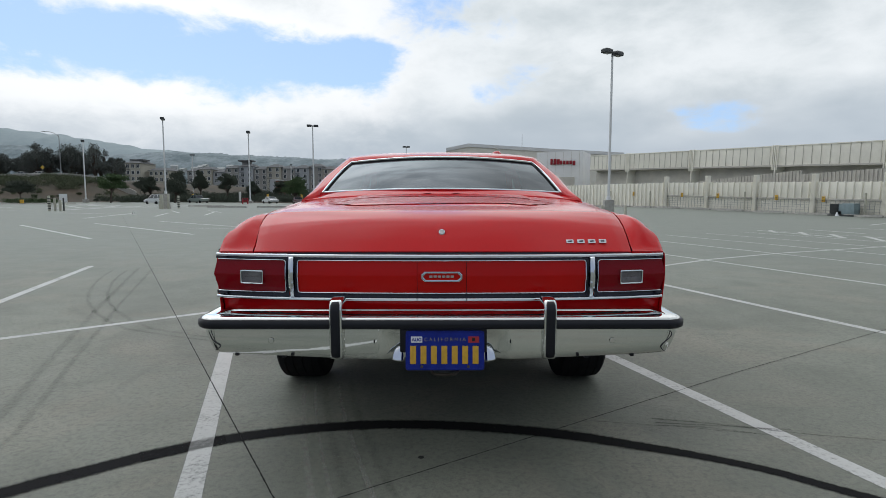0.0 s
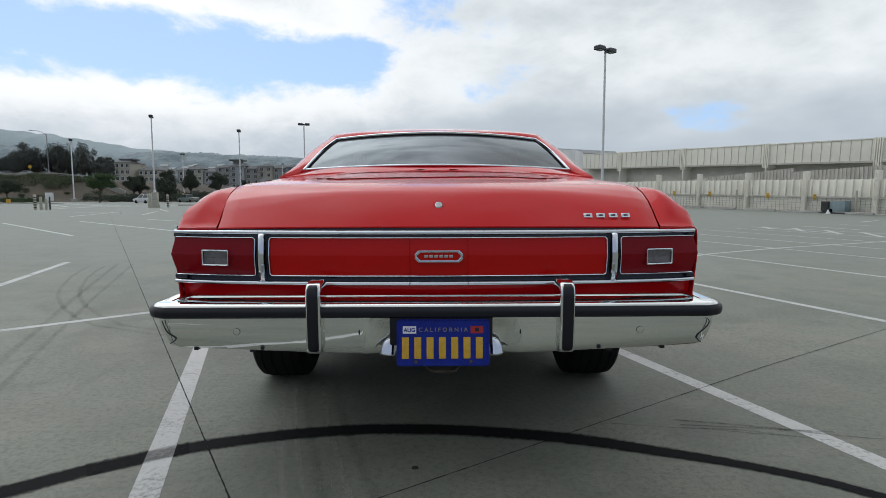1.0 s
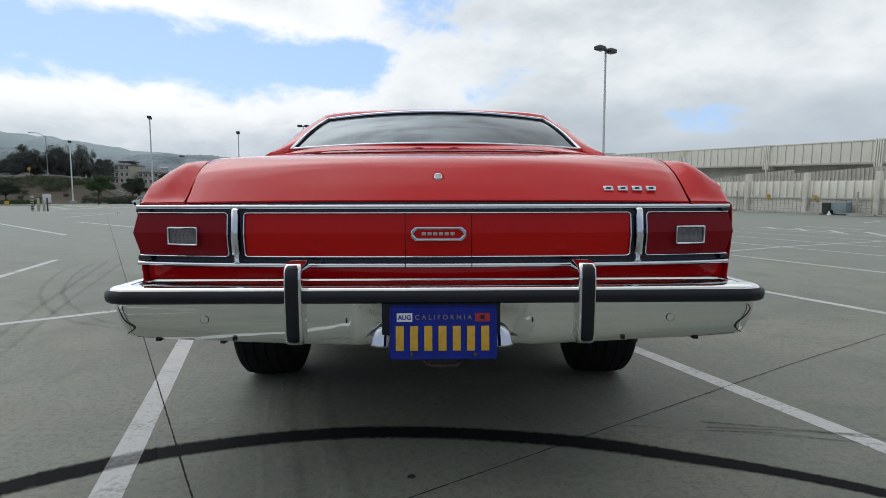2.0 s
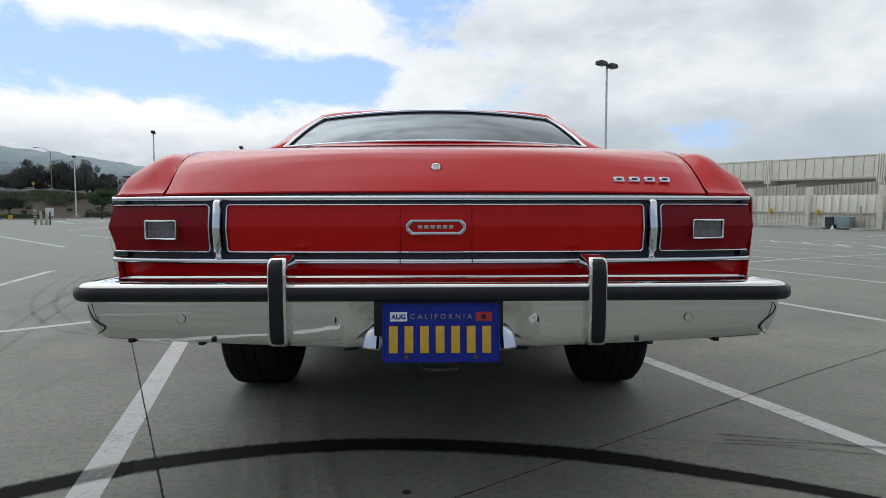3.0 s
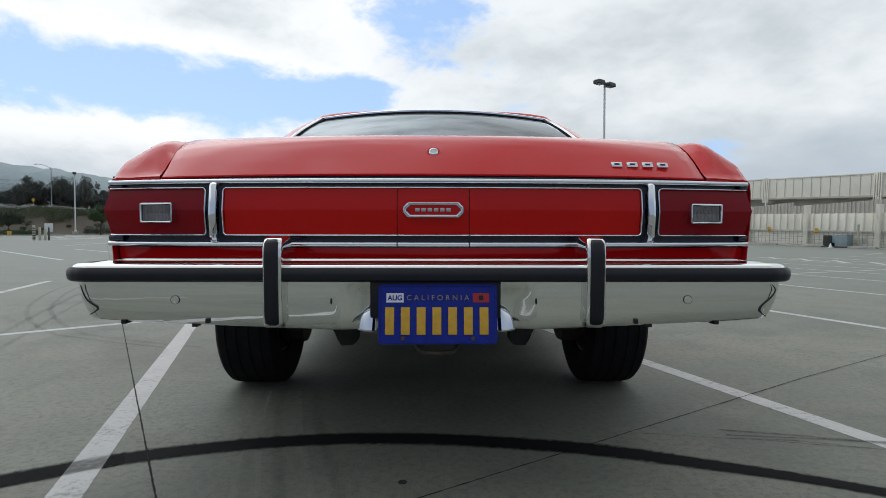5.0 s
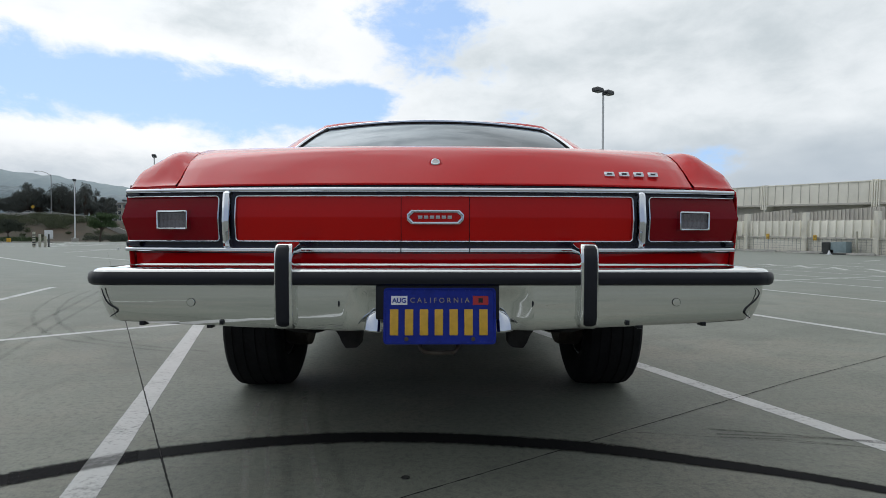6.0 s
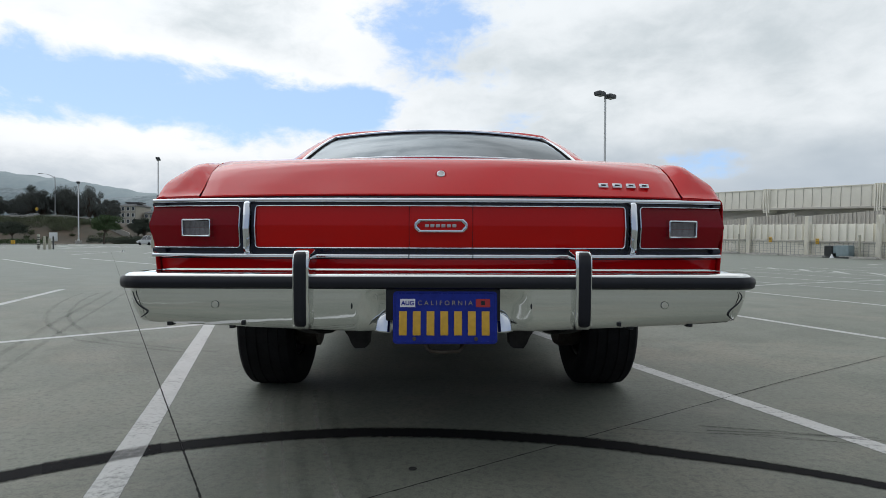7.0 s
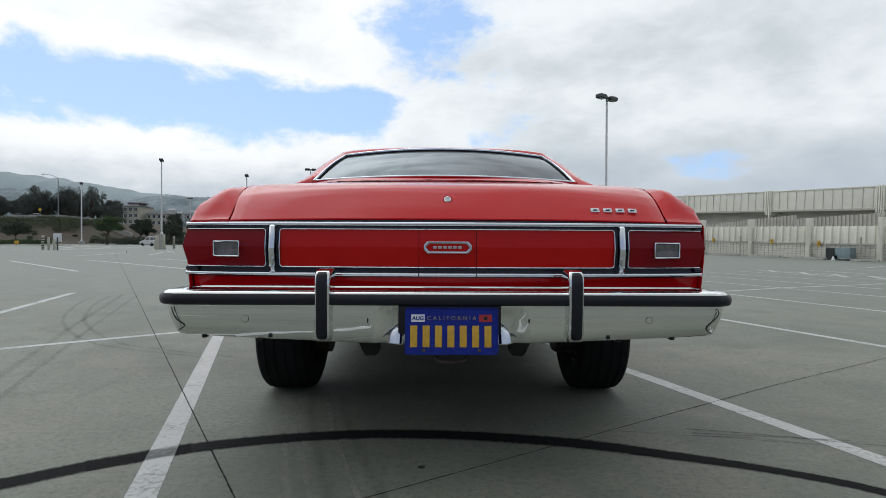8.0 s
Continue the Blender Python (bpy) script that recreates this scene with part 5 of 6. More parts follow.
def build_parapet():
    bay = 3.6
    for k in range(-5, 12):
        s0 = 0.33 + k * bay
        # behind the lamp the wall runs on plain, without columns or rail
        plain = k >= 4
        wall = empty("parapet_bay")
        tagged(wall, "ribbed beige precast parapet bay with a column" if not plain else "ribbed beige precast parapet bay", "parapet wall", "parapet bays", "structure")
        wall.matrix_basis = at_wall(s0) @ pose(0, 0, 0, 0, -math.degrees(RISE) if s0 < 14.5 else 0, 0)
        if not plain or k == 4:
            bm = bmesh.new()
            box(bm, -0.11, 0.11, -0.20, 0.12, -0.3, 2.26, 0.02)
            part("column", bm, PRECAST, wall, "square precast column")
            bm = bmesh.new()
            for x in (-0.075, -0.025, 0.025, 0.075):
                box(bm, x - 0.009, x + 0.009, 0.12, 0.14, 0.0, 2.23, 0.004)
            part("column_flute", bm, PRECAST, wall)
        a, b = (0.11 if not plain else 0.0), bay - (0.11 if not plain and k != 3 else 0.0)
        if k == 4:
            a = 0.11
        low = 0.90 if not plain else -0.3
        bm = bmesh.new()
        box(bm, a, b, -0.20, -0.08, low, 1.80, 0.01)
        part("upper_panel", bm, PRECAST, wall, "precast upper panel")
        n = 8
        for i in range(n):
            x = a + (b - a) * (i + 0.5) / n
            bm = bmesh.new()
            box(bm, x - 0.035, x + 0.035, -0.08, 0.02, low, 1.825, 0.008)
            part("rib", bm, PRECAST, wall)
        if not plain:
            # the ledge's shade is put into its darker colour
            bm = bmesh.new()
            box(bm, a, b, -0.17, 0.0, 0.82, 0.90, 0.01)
            part("ledge", bm, PRECAST_DIM, wall, "ledge with shade in its colour")
            bm = bmesh.new()
            box(bm, a, b, -0.20, -0.10, -0.3, 0.82, 0.01)
            part("lower_panel", bm, PRECAST, wall, "recessed lower panel")
            bm = bmesh.new()
            for i in range(14):
                x = a + (b - a) * (i + 0.5) / 14
                box(bm, x - 0.008, x + 0.008, -0.012, 0.004, 0.04, 0.80)
            for j in range(6):
                z = 0.10 + 0.14 * j
                box(bm, a, b, -0.006, 0.010, z - 0.006, z + 0.006)
            part("guard_mesh", bm, WIRE, wall, "galvanised wire guard mesh")
        bm = bmesh.new()
        box(bm, 0.0, bay, -0.05, 0.35, -0.3, 0.05, 0.02)
        part("curb", bm, STOP, wall, "concrete curb")
    # wheel stops along the curb
    random.seed(4)
    for k in range(-6, 13):
        bm = bmesh.new()
        rings = [[(x, -w, 0.0), (x, -w * 0.7, h), (x, w * 0.7, h), (x, w, 0.0)] for x, w, h in ((-0.95, 0.07, 0.08), (-0.90, 0.085, 0.12), (0.90, 0.085, 0.12), (0.95, 0.07, 0.08))]
        loft(bm, rings)
        stop = part("wheel_stop", bm, STOP, bevel=0.01)
        m = at_wall(k * 2.55 + 0.9, 0.75 + random.uniform(-0.05, 0.1))
        stop.matrix_basis = m @ pose(0, 0, 0, 0, 0, random.uniform(-4, 4))
        stop.matrix_basis.translation.z = ground_z(*stop.matrix_basis.translation.xy) + 0.0
        tagged(stop, "worn concrete wheel stop at the foot of the parapet", "wheel stop", "wheel stops")
    # yellow signs on the panels, thin posts, air unit
    for s, z in ((3.35, 0.86), (6.1, 0.90), (10.2, 0.93), (13.2, 0.95), (18.0, 1.0)):
        bm = bmesh.new()
        box(bm, -0.09, 0.09, -0.012, 0.012, -0.15, 0.15, 0.004)
        sign = empty("small_sign")
        sign.matrix_basis = at_wall(s, 0.03 + (0.03 if s > 15 else 0.0), z)
        part("sign_board", bm, SIGN_YELLOW, sign)
        for j in range(3):
            bm = bmesh.new()
            box(bm, -0.06, 0.06, 0.012, 0.014, 0.08 - 0.08 * j - 0.012, 0.08 - 0.08 * j + 0.012)
            part("bar", bm, UNIT_DARK, sign)
        tagged(sign, "small yellow notice fixed to the parapet", "sign", "parapet notices")
    for s in (1.08, 8.0, 16.0, 20.4):
        bm = bmesh.new()
        tube(bm, [(0, 0, -0.2), (0, 0, 1.22)], 0.05, 10)
        ob = part("guard_post", bm, BOLLARD)
        ob.matrix_basis = at_wall(s, 0.28)
        tagged(ob, "slim cream steel post by the parapet", "post", "guard posts")
    unit = empty("air_unit")
    unit.matrix_basis = at_wall(1.35, 0.50, 0.06)
    tagged(unit, "grey-blue air handling unit with dark louvres", "air unit")
    bm = bmesh.new()
    box(bm, 0.0, 0.62, -0.3, 0.22, 0.04, 0.62, 0.02)
    part("cabinet", bm, UNIT, unit)
    bm = bmesh.new()
    box(bm, 0.62, 0.80, -0.25, 0.16, 0.20, 0.60, 0.02)
    part("motor_box", bm, UNIT, unit)
    bm = bmesh.new()
    box(bm, 0.80, 1.22, -0.3, 0.2, 0.02, 0.60, 0.01)
    for i in range(7):
        box(bm, 0.82, 1.20, 0.2, 0.24, 0.07 + 0.075 * i, 0.11 + 0.075 * i)
    part("louvre", bm, UNIT_DARK, unit, "dark louvred front")
    bm = bmesh.new()
    box(bm, -0.05, 1.27, -0.34, 0.3, -0.06, 0.03, 0.01)
    part("plinth", bm, UNIT_DARK, unit)
    bm = bmesh.new()
    turned(bm, [(0.0, 0.22), (0.02, 0.22), (0.09, 0.02), (0.13, 0.015), (0.13, 0.0), (0.0, 0.0)], seg=14)
    cone = part("small_cone", bm, SIGN_WHITE)
    cone.matrix_basis = at_wall(2.0, 1.0)
    cone.matrix_basis.translation.z = ground_z(*cone.matrix_basis.translation.xy)
    tagged(cone, "small white marker cone by the air unit", "cone")


def build_mall():
    """The long upper storey behind the parapet."""
    base, d = Vector((28.2, 33.9)), Vector((-0.469, 0.883))
    turn = math.degrees(math.atan2(d.y, d.x))
    bay = 7.3
    for k in range(-4, 4):
        s0 = 0.15 + k * bay
        p = base + d * s0
        z0 = 0.028 * s0
        wing = empty("mall_bay")
        wing.matrix_basis = grown(pose(p.x, p.y, z0, 0, 0, turn)) @ pose(0, 0, 0, 0, -math.degrees(0.028), 0)
        tagged(wing, "long beige ribbed precast fascia of a shopping centre", "building", "mall bays", "structure")
        bm = bmesh.new()
        e = bay if k < 3 else 5.3
        box(bm, 0, e, -9.0, 0.0, 3.25, 4.61, 0.02)
        part("fascia", bm, PRECAST, wing, "beige fascia band")
        # lip and recessed wall carry their shade as a darker base colour
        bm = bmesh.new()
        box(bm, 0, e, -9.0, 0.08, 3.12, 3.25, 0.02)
        part("lip", bm, PRECAST_DIM, wing, "lower lip with shade in its colour")
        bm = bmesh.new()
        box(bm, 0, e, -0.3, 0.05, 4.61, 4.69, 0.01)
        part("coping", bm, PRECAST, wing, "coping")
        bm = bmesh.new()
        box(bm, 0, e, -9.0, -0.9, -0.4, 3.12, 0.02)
        part("wall", bm, PRECAST_DIM, wing, "recessed wall with shade in its colour")
        for i in range(int(e / 0.61)):
            bm = bmesh.new()
            box(bm, 0.42 + 0.61 * i, 0.45 + 0.61 * i, 0.0, 0.03, 3.27, 4.61)
            part("seam", bm, PRECAST_DIM, wing)
        for i in range(4):
            bm = bmesh.new()
            box(bm, -0.22 + 0.13 * i, -0.14 + 0.13 * i, -0.9, 0.12, 2.9 if i != 1 else -0.4, 4.73, 0.02)
            part("pilaster", bm, PRECAST, wing)
    # ribbed ramp walls between the mall and the parapet
    for s0, s1, za, zb in ((-9.0, -1.2, 2.35, 2.75), (-1.2, 6.2, 2.70, 2.45), (6.2, 14.0, 2.55, 2.05)):
        ramp = empty("ramp_wall")
        ramp.matrix_basis = at_wall(s0, -2.2)
        tagged(ramp, "grey ribbed ramp wall behind the parapet", "ramp wall", "ramp walls", "structure")
        L = s1 - s0
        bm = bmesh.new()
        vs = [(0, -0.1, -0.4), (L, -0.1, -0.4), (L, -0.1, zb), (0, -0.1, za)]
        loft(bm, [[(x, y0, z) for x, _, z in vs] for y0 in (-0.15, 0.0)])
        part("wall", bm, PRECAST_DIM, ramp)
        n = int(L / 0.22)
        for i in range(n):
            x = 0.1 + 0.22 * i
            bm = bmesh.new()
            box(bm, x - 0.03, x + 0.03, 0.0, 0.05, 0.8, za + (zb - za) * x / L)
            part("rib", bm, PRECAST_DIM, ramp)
    # department store block with its red sign, and the roofs further back
    store = empty("department_store")
    store.matrix_basis = grown(pose(15.6, 62.0, 0.0, 0, 0, -25))
    tagged(store, "pale department store block with red sign bars", "building", kind="structure")
    bm = bmesh.new()
    box(bm, -5.4, 0.0, 0.0, 4.5, -0.5, 6.3, 0.03)
    part("block", bm, STORE_WHITE, store, "pale panelled block")
    # shade under the store's canopy, built as a darker panel
    bm = bmesh.new()
    box(bm, -3.0, -0.9, -0.08, 0.0, 1.6, 3.4, 0.02)
    part("shadow_panel", bm, PRECAST_DIM, store)
    for i, (w, h) in enumerate(((0.28, 0.66), (0.32, 0.66), (0.34, 0.62), (0.28, 0.45), (0.28, 0.42), (0.28, 0.42), (0.28, 0.42), (0.30, 0.5))):
        bm = bmesh.new()
        box(bm, -3.72 + 0.368 * i, -3.72 + 0.368 * i + w, -0.14, -0.02, 4.85 - (0.12 if i == 7 else 0.0), 4.85 + h - (0.12 if i == 7 else 0.0), 0.03)
        part("sign_bar", bm, SIGN_RED, store, "red sign bar")
    for j in range(6):
        bm = bmesh.new()
        box(bm, -5.0 + 0.92 * j, -4.975 + 0.92 * j, -0.012, 0.004, -0.4, 6.28)
        part("seam", bm, PRECAST_DIM, store)
    hall = empty("far_hall")
    hall.matrix_basis = grown(pose(-2.5, 85.0, 0.0))
    tagged(hall, "long low beige mall roof behind the store", "building", kind="structure")
    bm = bmesh.new()
    loft(bm, [[(x, 0, -0.5), (x, 30, -0.5), (x, 30, z), (x, 0, z)] for x, z in ((2.6, 8.5), (6.0, 9.2), (18, 8.45), (30, 7.8))])
    part("block", bm, PRECAST, hall, "beige wall", 20)
    bm = bmesh.new()
    loft(bm, [[(x, -0.15, z - 0.5), (x, 0.2, z - 0.5), (x, 0.2, z), (x, -0.15, z)] for x, z in ((2.6, 8.65), (6.0, 9.35), (18, 8.6), (30, 7.95))])
    part("coping", bm, STORE_WHITE, hall, "pale coping", 20)
    bm = bmesh.new()
    tube(bm, [(0, 0, 0), (0, 0, 9.0), (0, 0, 11.5)], [0.05, 0.05, 0.02], 6)
    mast = part("antenna_mast", bm, POLE_GREY)
    mast.matrix_basis = grown(pose(12.6, 91, 0))
    tagged(mast, "thin grey antenna mast on the roof", "antenna")
    

def lamp_head(parent, x, y, z, turn, size=1.0, name="lamp_head"):
    bm = bmesh.new()
    w, l, h = 0.22 * size, 0.32 * size, 0.14 * size
    loft(bm, [[(-l * k, -w * k, zz), (l * k, -w * k, zz), (l * k, w * k, zz), (-l * k, w * k, zz)] for k, zz in ((0.86, -h), (1.0, -h * 0.7), (1.0, h * 0.55), (0.8, h))])
    head = part(name, bm, LAMP_BOX, parent, "dark shoebox lamp head", 20)
    head.matrix_basis = pose(x, y, z, 0, 0, turn)
    bm = bmesh.new()
    box(bm, -l * 0.75, l * 0.75, -w * 0.75, w * 0.75, -h - 0.012, -h + 0.002)
    part("lens", bm, LAMP_GLASS, head)
    return head


def parking_lamp(x, y, height, heads=2, turn=0.0, size=1.0, foot=1.3, radius=0.09, spread=0.55):
    lamp = empty("parking_lamp", (x, y, ground_z(x, y)))
    tagged(lamp, "tall white parking lot lamp post with dark box heads", "street lamp", "parking lot lamps")
    if foot:
        bm = bmesh.new()
        r = 3.4 * radius
        box(bm, -r, r, -r, r, -0.2, foot, 0.05)
        part("concrete_foot", bm, STOP, lamp, "square concrete lamp foot")
    bm = bmesh.new()
    tube(bm, [(0, 0, max(0, foot - 0.02)), (0, 0, foot + 0.25), (0, 0, foot + 0.26), (0, 0, height - 0.1)], [radius * 1.8, radius * 1.6, radius, radius * 0.75], 12)
    part("pole", bm, POLE_WHITE, lamp, "white tapered pole")
    bm = bmesh.new()
    c, s = math.cos(radians(turn)), math.sin(radians(turn))
    tube(bm, [(-c * spread * 0.8, -s * spread * 0.8, height), (c * spread * 0.8, s * spread * 0.8, height)], 0.05 * size, 8)
    tube(bm, [(0, 0, height - 0.3), (0, 0, height + 0.1)], 0.07 * size, 8)
    part("bracket", bm, LAMP_BOX, lamp)
    for i in range(heads):
        k = 1 if i == 0 else -1
        lamp_head(lamp, k * c * spread, k * s * spread, height + 0.02, turn, size)
    return lamp


def build_lamps():
    near = parking_lamp(12.25, 39.9, 12.1, 2, 38, 1.16, 1.35, 0.102, 0.65)
    bm = bmesh.new()
    box(bm, -0.62, -0.36, -0.2, 0.1, 0.55, 0.75, 0.03)
    tube(bm, [(-0.6, -0.1, 0.72), (-0.62, -0.1, 0.40)], 0.04, 8)
    part("hydrant_valve", bm, UNIT_DARK, near, "dark valve on the foot")
    parking_lamp(-29.1, 56.0, 9.2, 2, 112, 0.85, 1.55, 0.08, 0.3)
    parking_lamp(-85.2, 130.0, 14.4, 2, 120, 1.6, 0.8, 0.15, 0.3)
    parking_lamp(-86.6, 190.0, 15.7, 2, 20, 1.4, 0.8, 0.17, 0.4)
    parking_lamp(-42.7, 120.0, 15.3, 2, 105, 1.7, 0.5, 0.15, 0.35)
    parking_lamp(-25.2, 105.0, 14.8, 2, 15, 1.4, 1.0, 0.15, 0.62)
    parking_lamp(-51.5, 185.0, 12.2, 1, 15, 1.2, 0.8, 0.14, 0.1)
    parking_lamp(-7.8, 110.0, 11.4, 2, 10, 1.0, 1.0, 0.10, 0.4)
    # street lamp with a long curved arm on the highway bank
    lamp = empty("street_lamp", (-118.2, 170.0, 7.6))
    tagged(lamp, "grey highway street lamp with a curved arm", "street lamp")
    bm = bmesh.new()
    tube(bm, [(0, 0, 0), (0.0, 0, 12.2), (-0.2, 0, 12.8)], [0.16, 0.12, 0.1], 10)
    part("pole", bm, POLE_GREY, lamp)
    bm = bmesh.new()
    tube(bm, [(-0.1, 0, 12.3), (-1.2, 0, 13.1), (-2.6, 0, 13.6), (-4.2, 0, 13.75)], [0.1, 0.08, 0.07, 0.06], 8)
    part("arm", bm, POLE_GREY, lamp, "curved arm")
    bm = bmesh.new()
    loft(bm, [[(x, -w, 13.75 - h), (x, w, 13.75 - h), (x, w * 0.7, 13.82), (x, -w * 0.7, 13.82)] for x, w, h in ((-4.1, 0.1, 0.05), (-4.4, 0.2, 0.16), (-5.0, 0.2, 0.14), (-5.2, 0.08, 0.03))])
    part("lamp_head", bm, POLE_GREY, lamp)
    # bollards by the near lamp
    for x, y in ((11.1, 37.4), (12.65, 37.1)):
        bm = bmesh.new()
        turned(bm, [(0.0, 1.0), (0.07, 0.98), (0.10, 0.92), (0.105, -0.1), (0.0, -0.1)], seg=14)
        ob = part("bollard", bm, BOLLARD)
        ob.matrix_basis = pose(x, y, ground_z(x, y))
        tagged(ob, "cream painted steel bollard beside the lamp", "bollard", "bollards")


def striped_post(x, y, h, r=0.09, bands=5):
    post = empty("striped_post", (x, y, 0))
    tagged(post, "white bollard with black bands at the lot's edge", "bollard", "striped posts")
    bm = bmesh.new()
    turned(bm, [(0, h), (r * 0.8, h), (r, h - 0.05), (r, -0.1), (0, -0.1)], seg=12)
    part("post", bm, BOLLARD, post)
    for i in range(bands):
        bm = bmesh.new()
        z = h * (0.12 + 0.8 * i / bands)
        turned(bm, [(r + 0.006, z), (r + 0.006, z + h * 0.07), (r * 0.5, z + h * 0.07), (r * 0.5, z)], seg=12)
        part("band", bm, UNIT_DARK, post)


def build_edge():
    striped_post(-34.25, 46.0, 1.3, 0.11)
    striped_post(-28.3, 57.0, 1.35, 0.11)
    for x, y, h, m in ((-33.75, 46, 1.12, BOLLARD), (-33.3, 46, 0.95, BOLLARD), (-33.55, 46.4, 0.85, BOLLARD), (-29.25, 55.0, 0.85, BOLLARD), (-28.75, 54.2, 1.45, BOLLARD), (-28.5, 54.0, 1.4, BOLLARD), (-28.2, 54.6, 1.45, BOLLARD), (-32.85, 45.8, 1.12, UNIT_DARK)):
        bm = bmesh.new()
        r = 0.10 if m is BOLLARD else 0.06
        turned(bm, [(0, h), (r * 0.8, h - 0.01), (r, h - 0.06), (r, -0.1), (0, -0.1)], seg=12)
        ob = part("post", bm, m)
        ob.matrix_basis = pose(x, y, 0)
        tagged(ob, "plain cream post at the lot's edge" if m is BOLLARD else "slim black post at the lot's edge", "post", "edge posts")
    board = empty("notice_board", (-33.55, 46.8, 0))
    tagged(board, "blank white notice board on a post", "sign")
    bm = bmesh.new()
    box(bm, -0.36, 0.36, -0.02, 0.02, 0.72, 1.46, 0.01)
    part("board", bm, SIGN_WHITE, board)
    bm = bmesh.new()
    tube(bm, [(0, 0.04, -0.1), (0, 0.04, 0.9)], 0.04, 8)
    part("post", bm, POLE_GREY, board)
    # low concrete barrier by the lamp
    bm = bmesh.new()
    loft(bm, [[(x, -0.3, -0.1), (x, 0.3, -0.1), (x, 0.1, 0.75), (x, -0.1, 0.75)] for x in (-0.5, 0.5)])
    ob = part("concrete_barrier", bm, STOP, bevel=0.02)
    ob.matrix_basis = pose(-28.95, 55.4, 0, 0, 0, 60)
    tagged(ob, "short concrete barrier by the lamp foot", "barrier")
    for i in range(9):
        bm = bmesh.new()
        box(bm, -2.2, 2.2, -0.15, 0.15, -0.05, 0.14, 0.03)
        ob = part("curb", bm, STOP)
        x = -25.5 + 5.5 * i if i < 8 else -31
        ob.matrix_basis = pose(x, 63 + 0.9 * i, 0, 0, 0, 8)
        tagged(ob, "low concrete curb across the lot", "curb", "lot curbs")
    # yellow and white marker posts along the far hedge
    for x, m in ((-63.3, SIGN_YELLOW), (-51.5, FRAME_WHITE), (-44.5, SIGN_YELLOW), (-36.0, SIGN_YELLOW), (-30.5, SIGN_YELLOW), (-27.0, FRAME_WHITE)):
        bm = bmesh.new()
        box(bm, -0.22, 0.22, -0.1, 0.1, 0.0, 1.7 if m is SIGN_YELLOW else 2.2, 0.03)
        ob = part("marker_post", bm, m)
        ob.matrix_basis = pose(x * 0.93, 128, 0.3)
        tagged(ob, "yellow marker post by the hedge" if m is SIGN_YELLOW else "white marker post by the hedge", "post", "marker posts")
    cart = empty("red_barrier", (-35.2, 96, 0))
    tagged(cart, "red slatted barrier on the lot", "barrier")
    for j in range(3):
        bm = bmesh.new()
        box(bm, -0.55, 0.55, -0.04, 0.04, 0.35 + 0.26 * j, 0.5 + 0.26 * j, 0.01)
        part("slat", bm, SIGN_RED, cart)
    for x in (-0.45, 0.45):
        bm = bmesh.new()
        box(bm, x - 0.05, x + 0.05, -0.2, 0.2, 0.0, 1.0, 0.01)
        part("leg", bm, SIGN_RED, cart)


build_parapet()
build_mall()
build_lamps()
build_edge()

# ---- far cars ----


